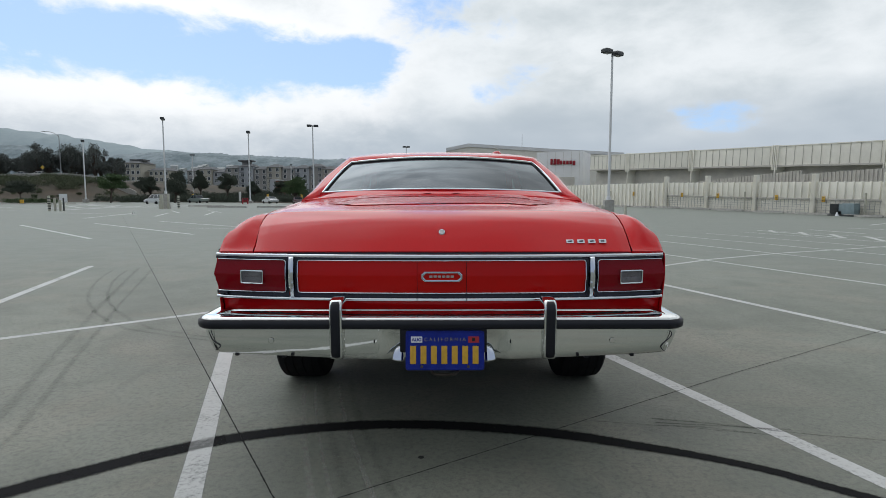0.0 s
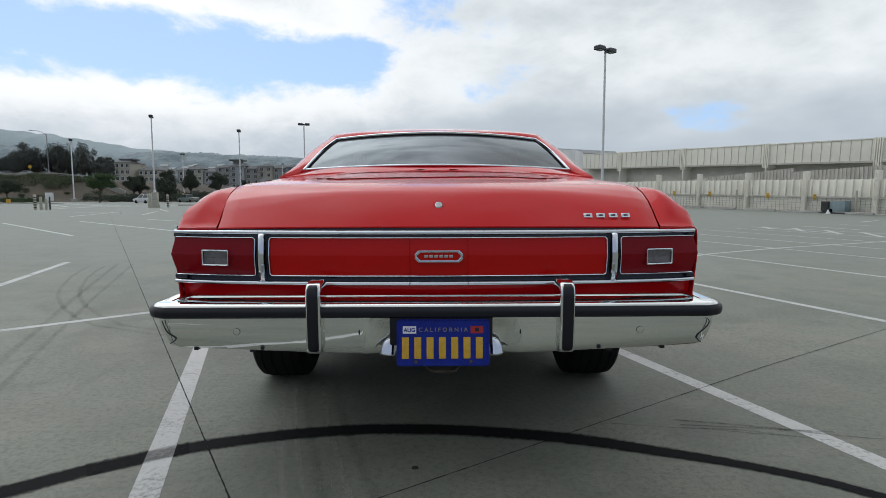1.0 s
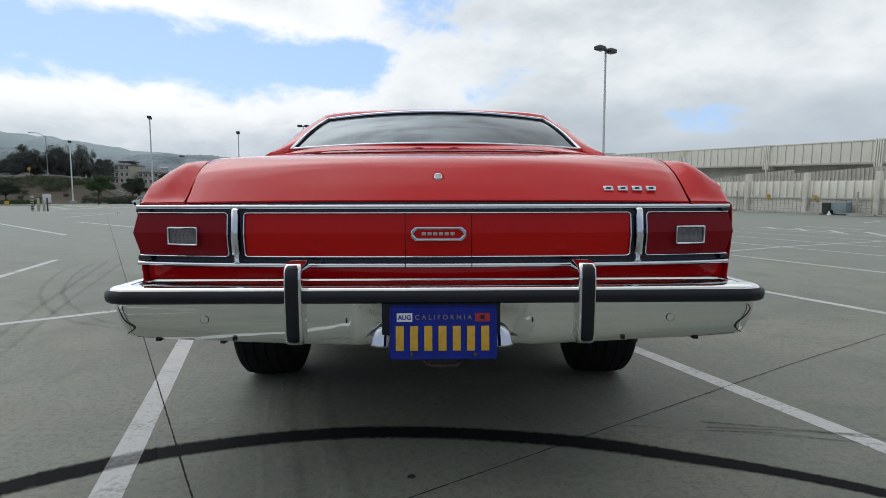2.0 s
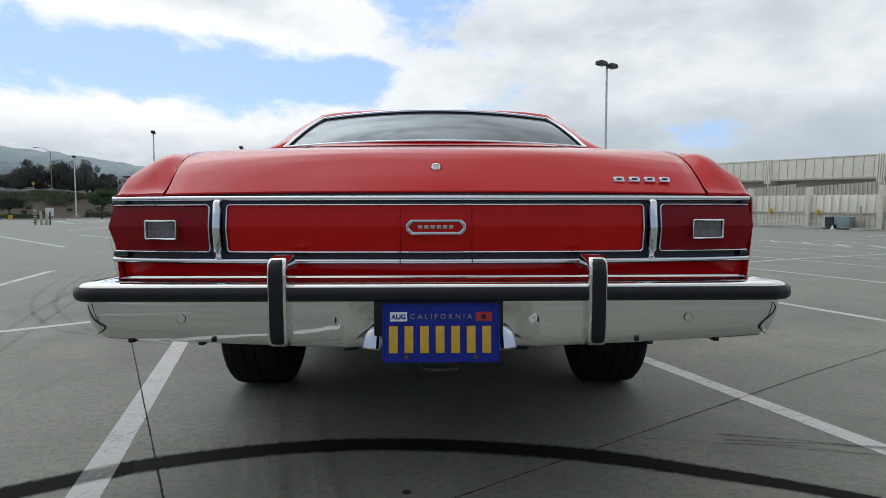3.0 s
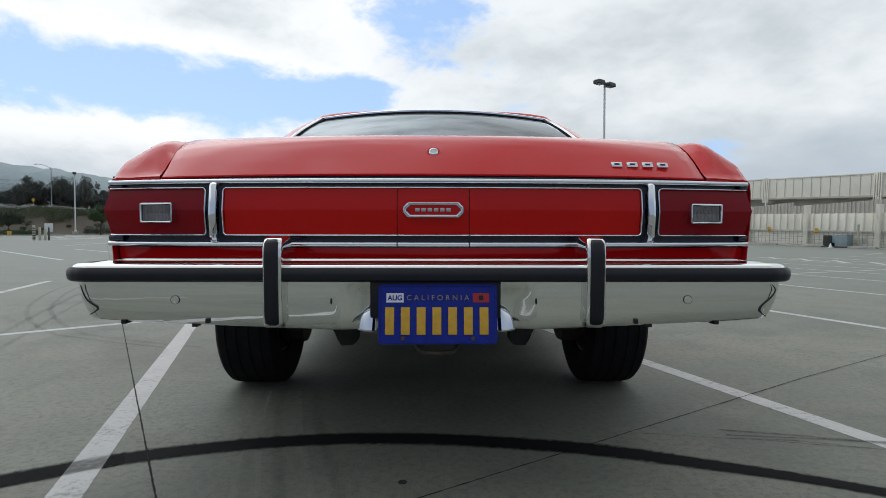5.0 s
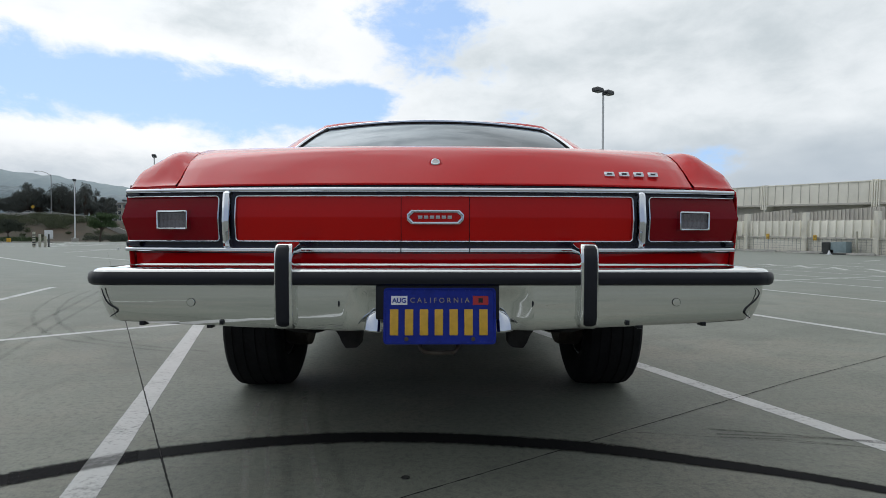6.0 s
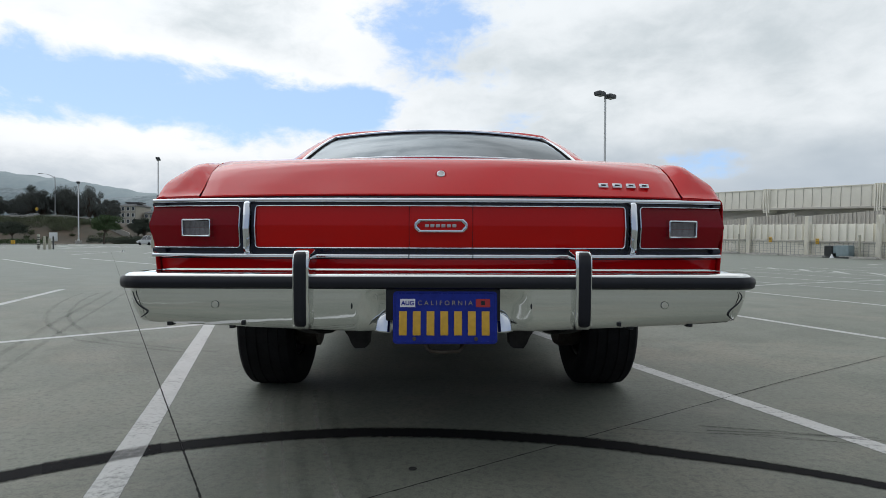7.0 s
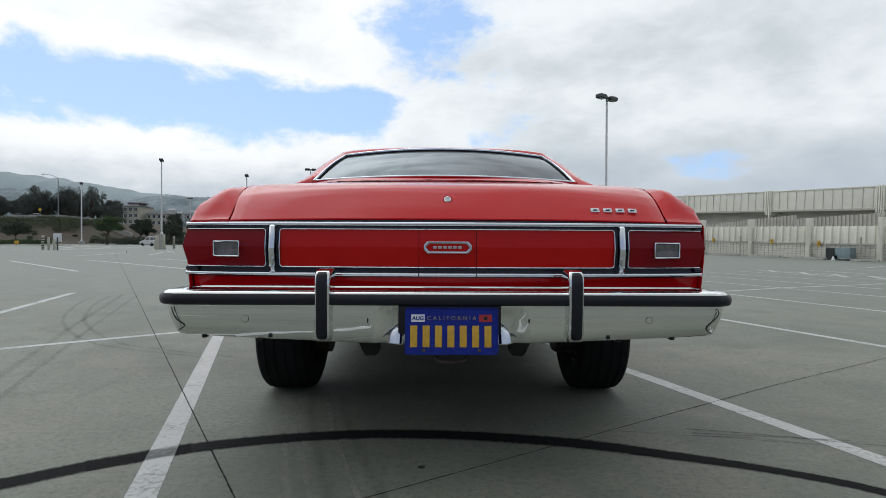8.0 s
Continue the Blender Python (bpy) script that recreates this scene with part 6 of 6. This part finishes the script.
def far_car(x, y, turn, kind, colour, label):
    """A small parked car: lofted body, cabin, glass, wheels."""
    c = empty("parked_car", (x, y, ground_z(x, y)), turn)
    tagged(c, label, "car", "cars parked far off")
    m = surface("far_car_paint", colour, 0.3, coat=0.8, vary=0.05)
    L, W = {"suv": (4.5, 1.82), "pickup": (5.4, 1.9), "sedan": (4.7, 1.8)}[kind]
    roof = {"suv": 1.68, "pickup": 1.75, "sedan": 1.42}[kind]
    belt = {"suv": 1.02, "pickup": 1.05, "sedan": 0.92}[kind]
    h = L / 2
    prof = [(-h, 0.45, belt * 0.9), (-h + 0.15, 0.32, belt * 0.97), (-h + 0.9, 0.28, belt), (0.0, 0.26, belt), (h - 1.1, 0.28, belt * 0.98), (h - 0.3, 0.32, belt * 0.85), (h, 0.42, belt * 0.7)]
    bm = bmesh.new()
    loft(bm, [[(-W / 2 * 0.93, yy, lo), (W / 2 * 0.93, yy, lo), (W / 2, yy, lo + 0.3), (W / 2 * 0.97, yy, hi - 0.05), (W / 2 * 0.85, yy, hi), (-W / 2 * 0.85, yy, hi), (-W / 2 * 0.97, yy, hi - 0.05), (-W / 2, yy, lo + 0.3)]
              for yy, lo, hi in prof])
    part("body", bm, m, c)
    cab = {"suv": (-h + 0.25, -h + 0.55, h - 2.1, h - 1.3), "pickup": (-0.5, -0.35, 1.0, 1.6), "sedan": (-h + 0.7, -h + 1.5, h - 2.2, h - 1.4)}[kind]
    bm = bmesh.new()
    w0, w1 = W * 0.46, W * 0.38
    loft(bm, [[(-w0, cab[0], belt - 0.02), (w0, cab[0], belt - 0.02), (w0, cab[3], belt - 0.02), (-w0, cab[3], belt - 0.02)],
              [(-w1, cab[1], roof - 0.08), (w1, cab[1], roof - 0.08), (w1, cab[2], roof - 0.08), (-w1, cab[2], roof - 0.08)]])
    part("window", bm, PANE, c, "dark glass")
    bm = bmesh.new()
    box(bm, -w1, w1, cab[1] - 0.05, cab[2] + 0.05, roof - 0.10, roof, 0.04)
    part("roof", bm, m, c)
    for s in (-1, 1):
        for a, b in ((cab[0], cab[1]), (cab[3], cab[2]), ((cab[0] + cab[3]) / 2, (cab[1] + cab[2]) / 2)):
            bm = bmesh.new()
            tube(bm, [(s * w0, a, belt - 0.02), (s * w1, b, roof - 0.06)], 0.045, 6)
            part("pillar", bm, m, c)
        for yy in (-h + 0.85, h - 0.9):
            bm = bmesh.new()
            turned(bm, [(0.0, -0.1), (0.30, -0.1), (0.33, -0.06), (0.33, 0.06), (0.30, 0.1), (0.2, 0.1), (0.18, 0.07), (0.0, 0.07)], pose(s * (W / 2 - 0.1), yy, 0.33, 0, 90 * s, 0), 18)
            part("wheel", bm, TYRE, c)
        bm = bmesh.new()
        box(bm, s * W * 0.36 - 0.14, s * W * 0.36 + 0.14, h - 0.12, h - 0.02, belt * 0.62, belt * 0.75, 0.02)
        part("headlight", bm, CLEAR_LAMP, c)
        bm = bmesh.new()
        box(bm, s * W * 0.40 - 0.1, s * W * 0.40 + 0.1, -h - 0.01, -h + 0.08, belt * 0.72, belt * 0.9, 0.02)
        part("tail_light", bm, LENS, c)
    return c


far_car(-52.0, 98, 60, "suv", (0.62, 0.64, 0.66), "silver compact suv driving lane side on")
far_car(-55.0, 122, 58, "pickup", (0.16, 0.20, 0.18), "grey-green pickup by the hedge")
far_car(-36.8, 115, 40, "sedan", (0.70, 0.71, 0.72), "white sedan parked across the lot")
far_car(-30.2, 112, 20, "sedan", (0.20, 0.14, 0.15), "dark maroon sedan parked across the lot")
far_car(-16.4, 72, 40, "suv", (0.66, 0.67, 0.68), "white suv parked across the lot")

for x, y, turn, colour, lab in ((-127.5, 166, 90, (0.35, 0.36, 0.36), "grey car on the highway above the bank"), (-121.5, 165, 90, (0.70, 0.71, 0.72), "white car on the highway above the bank")):
    far_car(x, y, turn, "sedan", colour, lab).location.z = 7.55
hazard = empty("warning_sign", (-119.5, 164, 7.5))
tagged(hazard, "yellow diamond warning sign by the highway", "sign")
bm = bmesh.new()
loft(bm, [[(0, yy, 2.0), (0.6, yy, 2.6), (0, yy, 3.2), (-0.6, yy, 2.6)] for yy in (-0.03, 0.03)])
part("board", bm, SIGN_YELLOW, hazard)
bm = bmesh.new()
tube(bm, [(0, 0.06, -0.5), (0, 0.06, 3.0)], 0.06, 8)
part("post", bm, POLE_GREY, hazard)

# ---- bank, trees, hills, flats ----


def bank_z(x, y):
    far = smooth_step(132, 158, y)
    h = 5.7 * smooth_step(-86, -104, x) + 1.0
    return h * far + 0.5 * noise.noise(Vector((x * 0.05, y * 0.08, 0))) * far - 0.15 * (1 - far)


def build_bank():
    bm = bmesh.new()
    sheet(bm, [[(x, y, bank_z(x, y)) for x in [-330 + 7.0 * i for i in range(56)]] for y in [128 + 4.0 * j for j in range(13)] + [200, 240, 300]])
    tagged(part("dirt_bank", bm, DIRT, smooth=60), "dry brown earth bank below the highway", "bank", kind="structure")
    bm = bmesh.new()
    loft(bm, [[(x, 160, bank_z(x, 160) - 0.4), (x, 160.5, bank_z(x, 160) - 0.4), (x, 160.5, bank_z(x, 160) + 1.5), (x, 160, bank_z(x, 160) + 1.5)] for x in [-300 + 10 * i for i in range(22)]])
    tagged(part("highway_barrier", bm, STOP), "long grey concrete barrier on top of the bank", "barrier", kind="structure")


def leaf_cloud(bm, rnd, centre, size, count, leaf):
    """Small tilted leaf cards through an uneven clump, denser at its rim."""
    for _ in range(count):
        d = Vector((rnd.gauss(0, 1), rnd.gauss(0, 1), rnd.gauss(0, 1))).normalized()
        r = rnd.uniform(0.25, 1.0) ** 0.5 * (0.80 + 0.65 * noise.noise(d * 2.3 + Vector(centre)))
        p = Vector(centre) + Vector((d.x * size[0], d.y * size[1], d.z * size[2])) * r
        q = Euler((rnd.uniform(0, 6.3), rnd.uniform(0, 6.3), rnd.uniform(0, 6.3))).to_matrix()
        l = leaf * rnd.uniform(0.6, 1.4)
        vs = [bm.verts.new(p + q @ Vector(c)) for c in ((-l, 0, 0), (0, -l * 0.55, 0.1 * l), (l, 0, 0), (0, l * 0.55, 0.1 * l))]
        bm.faces.new(vs)


def tree(x, y, z, height, width, seed, leaf_mat, label, trunk_part=0.3, clumps=9, leaves=170, leaf=0.42, flat=0.75, lump=0.24):
    rnd = random.Random(seed)
    t = empty("tree", (x, y, z))
    tagged(t, label, "tree", "trees")
    bm = bmesh.new()
    fork = height * trunk_part
    lean = rnd.uniform(-0.06, 0.06) * height
    tube(bm, [(0, 0, -0.5), (lean * 0.3, 0, fork * 0.5), (lean, 0, fork)], [height * 0.035, height * 0.028, height * 0.024], 8)
    heads = []
    for i in range(clumps):
        a = 2 * math.pi * i / clumps + rnd.uniform(-0.4, 0.4)
        r = width / 2 * rnd.uniform(0.15, 0.68)
        hz = fork + (height - fork) * rnd.uniform(0.22, 0.92) * (1.05 - 0.5 * (r / width * 2) ** 2)
        heads.append((lean + r * math.cos(a), r * math.sin(a), hz))
        tube(bm, [(lean, 0, fork * 0.9), (lean + 0.5 * r * math.cos(a), 0.5 * r * math.sin(a), (fork + hz) / 2 + 0.05 * height), heads[-1]], [height * 0.016, height * 0.011, height * 0.004], 5)
    part("trunk", bm, BARK, t, "forked trunk and limbs")
    bm = bmesh.new()
    for hd in heads + [(lean, 0, fork + (height - fork) * 0.72)]:
        k = rnd.uniform(0.6, 1.35)
        leaf_cloud(bm, rnd, hd, (width * lump * k, width * lump * k, (height - fork) * 1.1 * lump * flat * k), leaves, leaf)
    part("crown", bm, leaf_mat, t, "crown of small leaves", 0)
    return t


def build_trees():
    # round trees at the lot's edge
    for i, (x, y, h, w, z) in enumerate(((-72.1, 118, 5.9, 7.4, 0.3), (-91.5, 118, 4.3, 7.6, 0.3), (-75.4, 140, 5.4, 5.0, 0.8), (-60.2, 122, 5.2, 6.0, 0.3), (-68.9, 142, 6.8, 5.2, 1.0), (-61.3, 138, 7.8, 4.4, 0.8),
                                         (-54.8, 138, 6.4, 5.4, 0.8), (-48.8, 140, 4.4, 4.2, 0.8), (-30.4, 112, 5.0, 6.4, 0.2), (-81.0, 148, 5.6, 6.4, 1.0), (-44.0, 148, 4.6, 5.2, 1.0))):
        tree(x, y, z, h, w, 20 + i, LEAF_GREEN if i in (0, 8) else LEAF_DARK, "round dark green tree at the edge of the lot", 0.40 if i < 2 else 0.24, 20, 420, 0.13, 0.75, 0.20)
    # tall dark belt along the highway
    rnd = random.Random(9)
    for i in range(26):
        x = -101 - 2.9 * i + rnd.uniform(-1, 1)
        h = rnd.uniform(9.4, 11.6) if 2 <= i <= 10 else rnd.uniform(6.4, 9.0) if i < 2 else rnd.uniform(8.0, 9.8)
        airy = i in (0, 1, 2, 3, 7)
        tree(x, 171 + rnd.uniform(-4, 8), 6.3, h, rnd.uniform(6, 9) if airy else rnd.uniform(8, 11), 60 + i, LEAF_NIGHT, "tall dark ragged tree on the highway bank", 0.10, 30, 150 if airy else 330, 0.15, 0.95, 0.13 if airy else 0.17)
    # scrub on the bank and hedges, uncountable
    bm = bmesh.new()
    rnd = random.Random(3)
    for _ in range(820):
        x, y = rnd.uniform(-190, -20), rnd.choice((rnd.uniform(145, 160), rnd.uniform(145, 160), rnd.uniform(150, 160), rnd.uniform(133, 145)))
        if (x > -98 and (rnd.random() < 0.6 or y > 152)) or (y < 145 and rnd.random() < 0.6):
            continue
        k = rnd.uniform(0.7, 1.6) * (1.0 if y > 145 else 0.4)
        leaf_cloud(bm, rnd, (x, y, bank_z(x, y) + 0.35 * k), (1.9 * k, 1.2 * k, 0.85 * k), 150, 0.16)
    tagged(part("scrub", bm, LEAF_DRY, smooth=0), "dry green scrub on the earth bank", "scrub", kind="stuff")
    bm = bmesh.new()
    for _ in range(330):
        x, y = rnd.uniform(-81, -22), rnd.uniform(137, 158)
        k = rnd.uniform(0.5, 1.2)
        leaf_cloud(bm, rnd, (x, y, bank_z(x, y) + 0.7 * k), (2.1 * k, 1.5 * k, 1.35 * k), 200, 0.15)
    tagged(part("bank_shrub", bm, LEAF_DARK, smooth=0), "dark shrubs in front of the apartments", "shrub", kind="stuff")
    bm = bmesh.new()
    for i in range(120):
        x = -84 + 0.5 * i
        leaf_cloud(bm, rnd, (x, 132 + rnd.uniform(-0.4, 0.4), 0.85), (0.7, 0.7, 0.75), 80, 0.14)
    tagged(part("hedge", bm, LEAF_DARK, smooth=0), "clipped dark hedge at the far edge of the lot", "hedge", kind="stuff")
    bm = bmesh.new()
    for i in range(40):
        leaf_cloud(bm, rnd, (-77.5 + 0.22 * i, 96 + rnd.uniform(-0.5, 0.5), 0.6), (0.75, 0.6, 0.55), 70, 0.10)
    tagged(part("planter_shrub", bm, LEAF_GREEN, smooth=0), "low green shrubs in a planter island", "shrub", kind="stuff")
    bm = bmesh.new()
    box(bm, -79, -66, 94.5, 97.5, -0.2, 0.15, 0.05)
    tagged(part("planter_curb", bm, STOP), "concrete curb round the planter island", "curb", kind="structure")
    bm = bmesh.new()
    box(bm, -74.2, -73.6, 94.9, 95.2, 0.15, 0.8, 0.05)
    tagged(part("yellow_box", bm, SIGN_YELLOW), "small yellow box on the planter", "box")


def ridge(name, y, table, depth, material, label, rough, seed, x0, x1, n, crowns=0.0):
    bm = bmesh.new()
    rows = []
    for j in range(7):
        v = j / 6
        row = []
        for i in range(n + 1):
            x = x0 + (x1 - x0) * i / n
            top = lerp_table(table, x) + rough * noise.fractal(Vector((x / 60, seed, v)), 0.9, 2.1, 5) + (crowns * max(0.0, noise.noise(Vector((x / 6, seed, 3 * v))) + 0.5 * noise.noise(Vector((x / 2.7, seed, 5 * v)))) if v > 0.9 else 0.0)
            row.append((x, y + depth * v, top * (math.sin(v * math.pi / 2) ** 0.8) - 2 + 0.5 * rough * noise.noise(Vector((x / 40, v * 7, seed))) * (v < 1)))
        rows.append(row)
    sheet(bm, rows)
    tagged(part(name, bm, material, smooth=60), label, "hill", kind="structure")


def build_hills():
    # the haze on hill and ridge comes from their colours alone
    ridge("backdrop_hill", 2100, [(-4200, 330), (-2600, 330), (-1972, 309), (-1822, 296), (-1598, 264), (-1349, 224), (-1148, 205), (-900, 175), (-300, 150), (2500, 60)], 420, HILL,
          "bare grey-green hill with haze in its colour", 9, 2.0, -4200, 2500, 260)
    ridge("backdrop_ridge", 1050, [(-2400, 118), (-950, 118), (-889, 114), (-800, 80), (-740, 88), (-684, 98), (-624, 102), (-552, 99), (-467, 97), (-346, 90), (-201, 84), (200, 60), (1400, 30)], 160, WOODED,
          "wooded ridge with haze in its colour and scattered houses", 4.0, 5.0, -2400, 1400, 1500, 3.0)
    rnd = random.Random(12)
    for i in range(26):
        x = rnd.uniform(-640, -190)
        k = rnd.uniform(0.35, 0.75)
        z = 80 * k
        bm = bmesh.new()
        box(bm, -6, 6, -4, 4, 0, 7)
        loft(bm, [[(-6.6, -4.6, 7), (6.6, -4.6, 7), (6.6, 4.6, 7), (-6.6, 4.6, 7)], [(-6.6, -0.2, 10), (6.6, -0.2, 10), (6.6, 0.2, 10), (-6.6, 0.2, 10)]])
        ob = part("hillside_house", bm, HOUSE_LIGHT, smooth=0)
        ob.matrix_basis = pose(x, 1040 + 40 * k, z, 0, 0, rnd.uniform(-30, 30))
        tagged(ob, "small pale house on the hazy hillside", "house", "hillside houses")


WINDOW = {}


def flat_window(parent, x, y, z, w=1.6, h=1.9):
    """Frame and dark pane, sharing meshes between alike windows."""
    if (w, h) not in WINDOW:
        a = bmesh.new()
        box(a, -w / 2 - 0.15, w / 2 + 0.15, -0.10, 0.02, -h / 2 - 0.15, h / 2 + 0.15)
        b = bmesh.new()
        for s in (-1, 1):
            box(b, s * w / 4 - w / 4 + 0.05, s * w / 4 + w / 4 - 0.05, -0.14, -0.09, -h / 2, h / 2)
        f = part("window", a, FRAME_WHITE, parent, "", 0)
        p = part("pane", b, PANE, f, "", 0)
        f.matrix_basis = pose(x, y, z)
        WINDOW[(w, h)] = (f.data, p.data)
        return
    f, p = new("window", WINDOW[(w, h)][0]), new("pane", WINDOW[(w, h)][1])
    f.parent, p.parent = parent, f
    f.matrix_basis = pose(x, y, z)


def flats(x0, x1, y, base, top, wall_mats, storeys, label, turn=0.0, gap=2.8, roof=2.0):
    b = empty("apartment_building", (x0, y, 0), turn)
    tagged(b, label, "building", "apartment blocks")
    L = x1 - x0
    n = max(1, round(L / 8.5))
    for i in range(n):
        a, c = L * i / n, L * (i + 1) / n
        out = -1.4 if i % 2 else 0.0
        peak = top
        top = peak + (0.0, 0.9, -0.7, 0.5, -0.3)[i % 5]
        bm = bmesh.new()
        box(bm, a, c - 0.02, out, 16, base, top)
        # sill bands between the storeys
        for f in range(1, storeys):
            z = base + (top - base) * f / storeys
            box(bm, a - 0.05, c - 0.05, out - 0.12, out + 0.05, z - 0.12, z + 0.12)
        part("wall", bm, wall_mats[i % len(wall_mats)], b, "", 0)
        k = max(1, int((c - a) / gap))
        sh = (top - base) / storeys
        for f in range(storeys):
            for j in range(k):
                flat_window(b, a + (c - a) * (j + 0.5) / k, out, base + sh * (f + 0.55))
        bm = bmesh.new()
        r0, r1 = (a - 0.7, c + 0.7)
        loft(bm, [[(r0, out - 0.8, top), (r1, out - 0.8, top), (r1, 17, top), (r0, 17, top)], [(r0 + 3.5, out + 5, top + roof), (r1 - 3.5, out + 5, top + roof), (r1 - 3.5, 11, top + roof), (r0 + 3.5, 11, top + roof)]])
        part("roof", bm, ROOF_GREY, b, "grey hipped roof", 0)
        if i % 2:
            # balcony tower before the wall
            for f in range(storeys - 1):
                z = base + (top - base) * (f + 1) / storeys
                bm = bmesh.new()
                box(bm, a + 0.6, a + 3.0, out - 1.3, out, z - 0.12, z)
                for j in range(9):
                    box(bm, a + 0.62 + 0.29 * j, a + 0.67 + 0.29 * j, out - 1.3, out - 1.24, z, z + 1.05)
                box(bm, a + 0.6, a + 3.0, out - 1.32, out - 1.22, z + 1.0, z + 1.08)
                part("balcony", bm, ROOF_GREY, b, "", 0)
        top = peak
    return b


def build_flats():
    flats(-198, -180, 330, -1, 20.6, (STUCCO_GREY, STUCCO_CREAM), 6, "grey and cream apartment block with hipped roof")
    flats(-178, -166, 334, -1, 17.4, (STUCCO_CREAM,), 5, "low cream apartment block with hipped roof")
    flats(-160, -128, 345, -1, 17.6, (STUCCO_TAN, STUCCO_CREAM, STUCCO_GREY), 5, "tan apartment block with hipped roof")
    flats(-130, -56, 330, -1, 18.6, (STUCCO_TAN, STUCCO_GREY, STUCCO_TAN, STUCCO_CREAM), 6, "long tan and grey apartment block with hipped roofs")
    for x, z in ((-184, 23.5), (-119.5, 23.0)):
        t = empty("roof_pavilion", (x, 336, z - 4.5))
        tagged(t, "small open pavilion on the apartment roof", "roof pavilion")
        bm = bmesh.new()
        box(bm, -2.2, 2.2, -2.2, 2.2, 0, 4.2)
        part("tower", bm, STUCCO_TAN, t, "", 0)
        bm = bmesh.new()
        box(bm, -4.0, 4.0, -4.0, 4.0, 4.2, 5.0)
        part("roof", bm, ROOF_GREY, t, "", 0)
    for x0, x1, m, z in ((-103.6, -100.3, STUCCO_GREY, 10.6), (-100.2, -92.7, BRICK_RED, 9.8)):
        bm = bmesh.new()
        box(bm, x0 * 0.87, x1 * 0.87, 285, 300, -2, z, 0.1)
        tagged(part("low_building", bm, m), "plain low block below the apartments", "building", "low blocks")


build_bank()
build_trees()
build_hills()
build_flats()
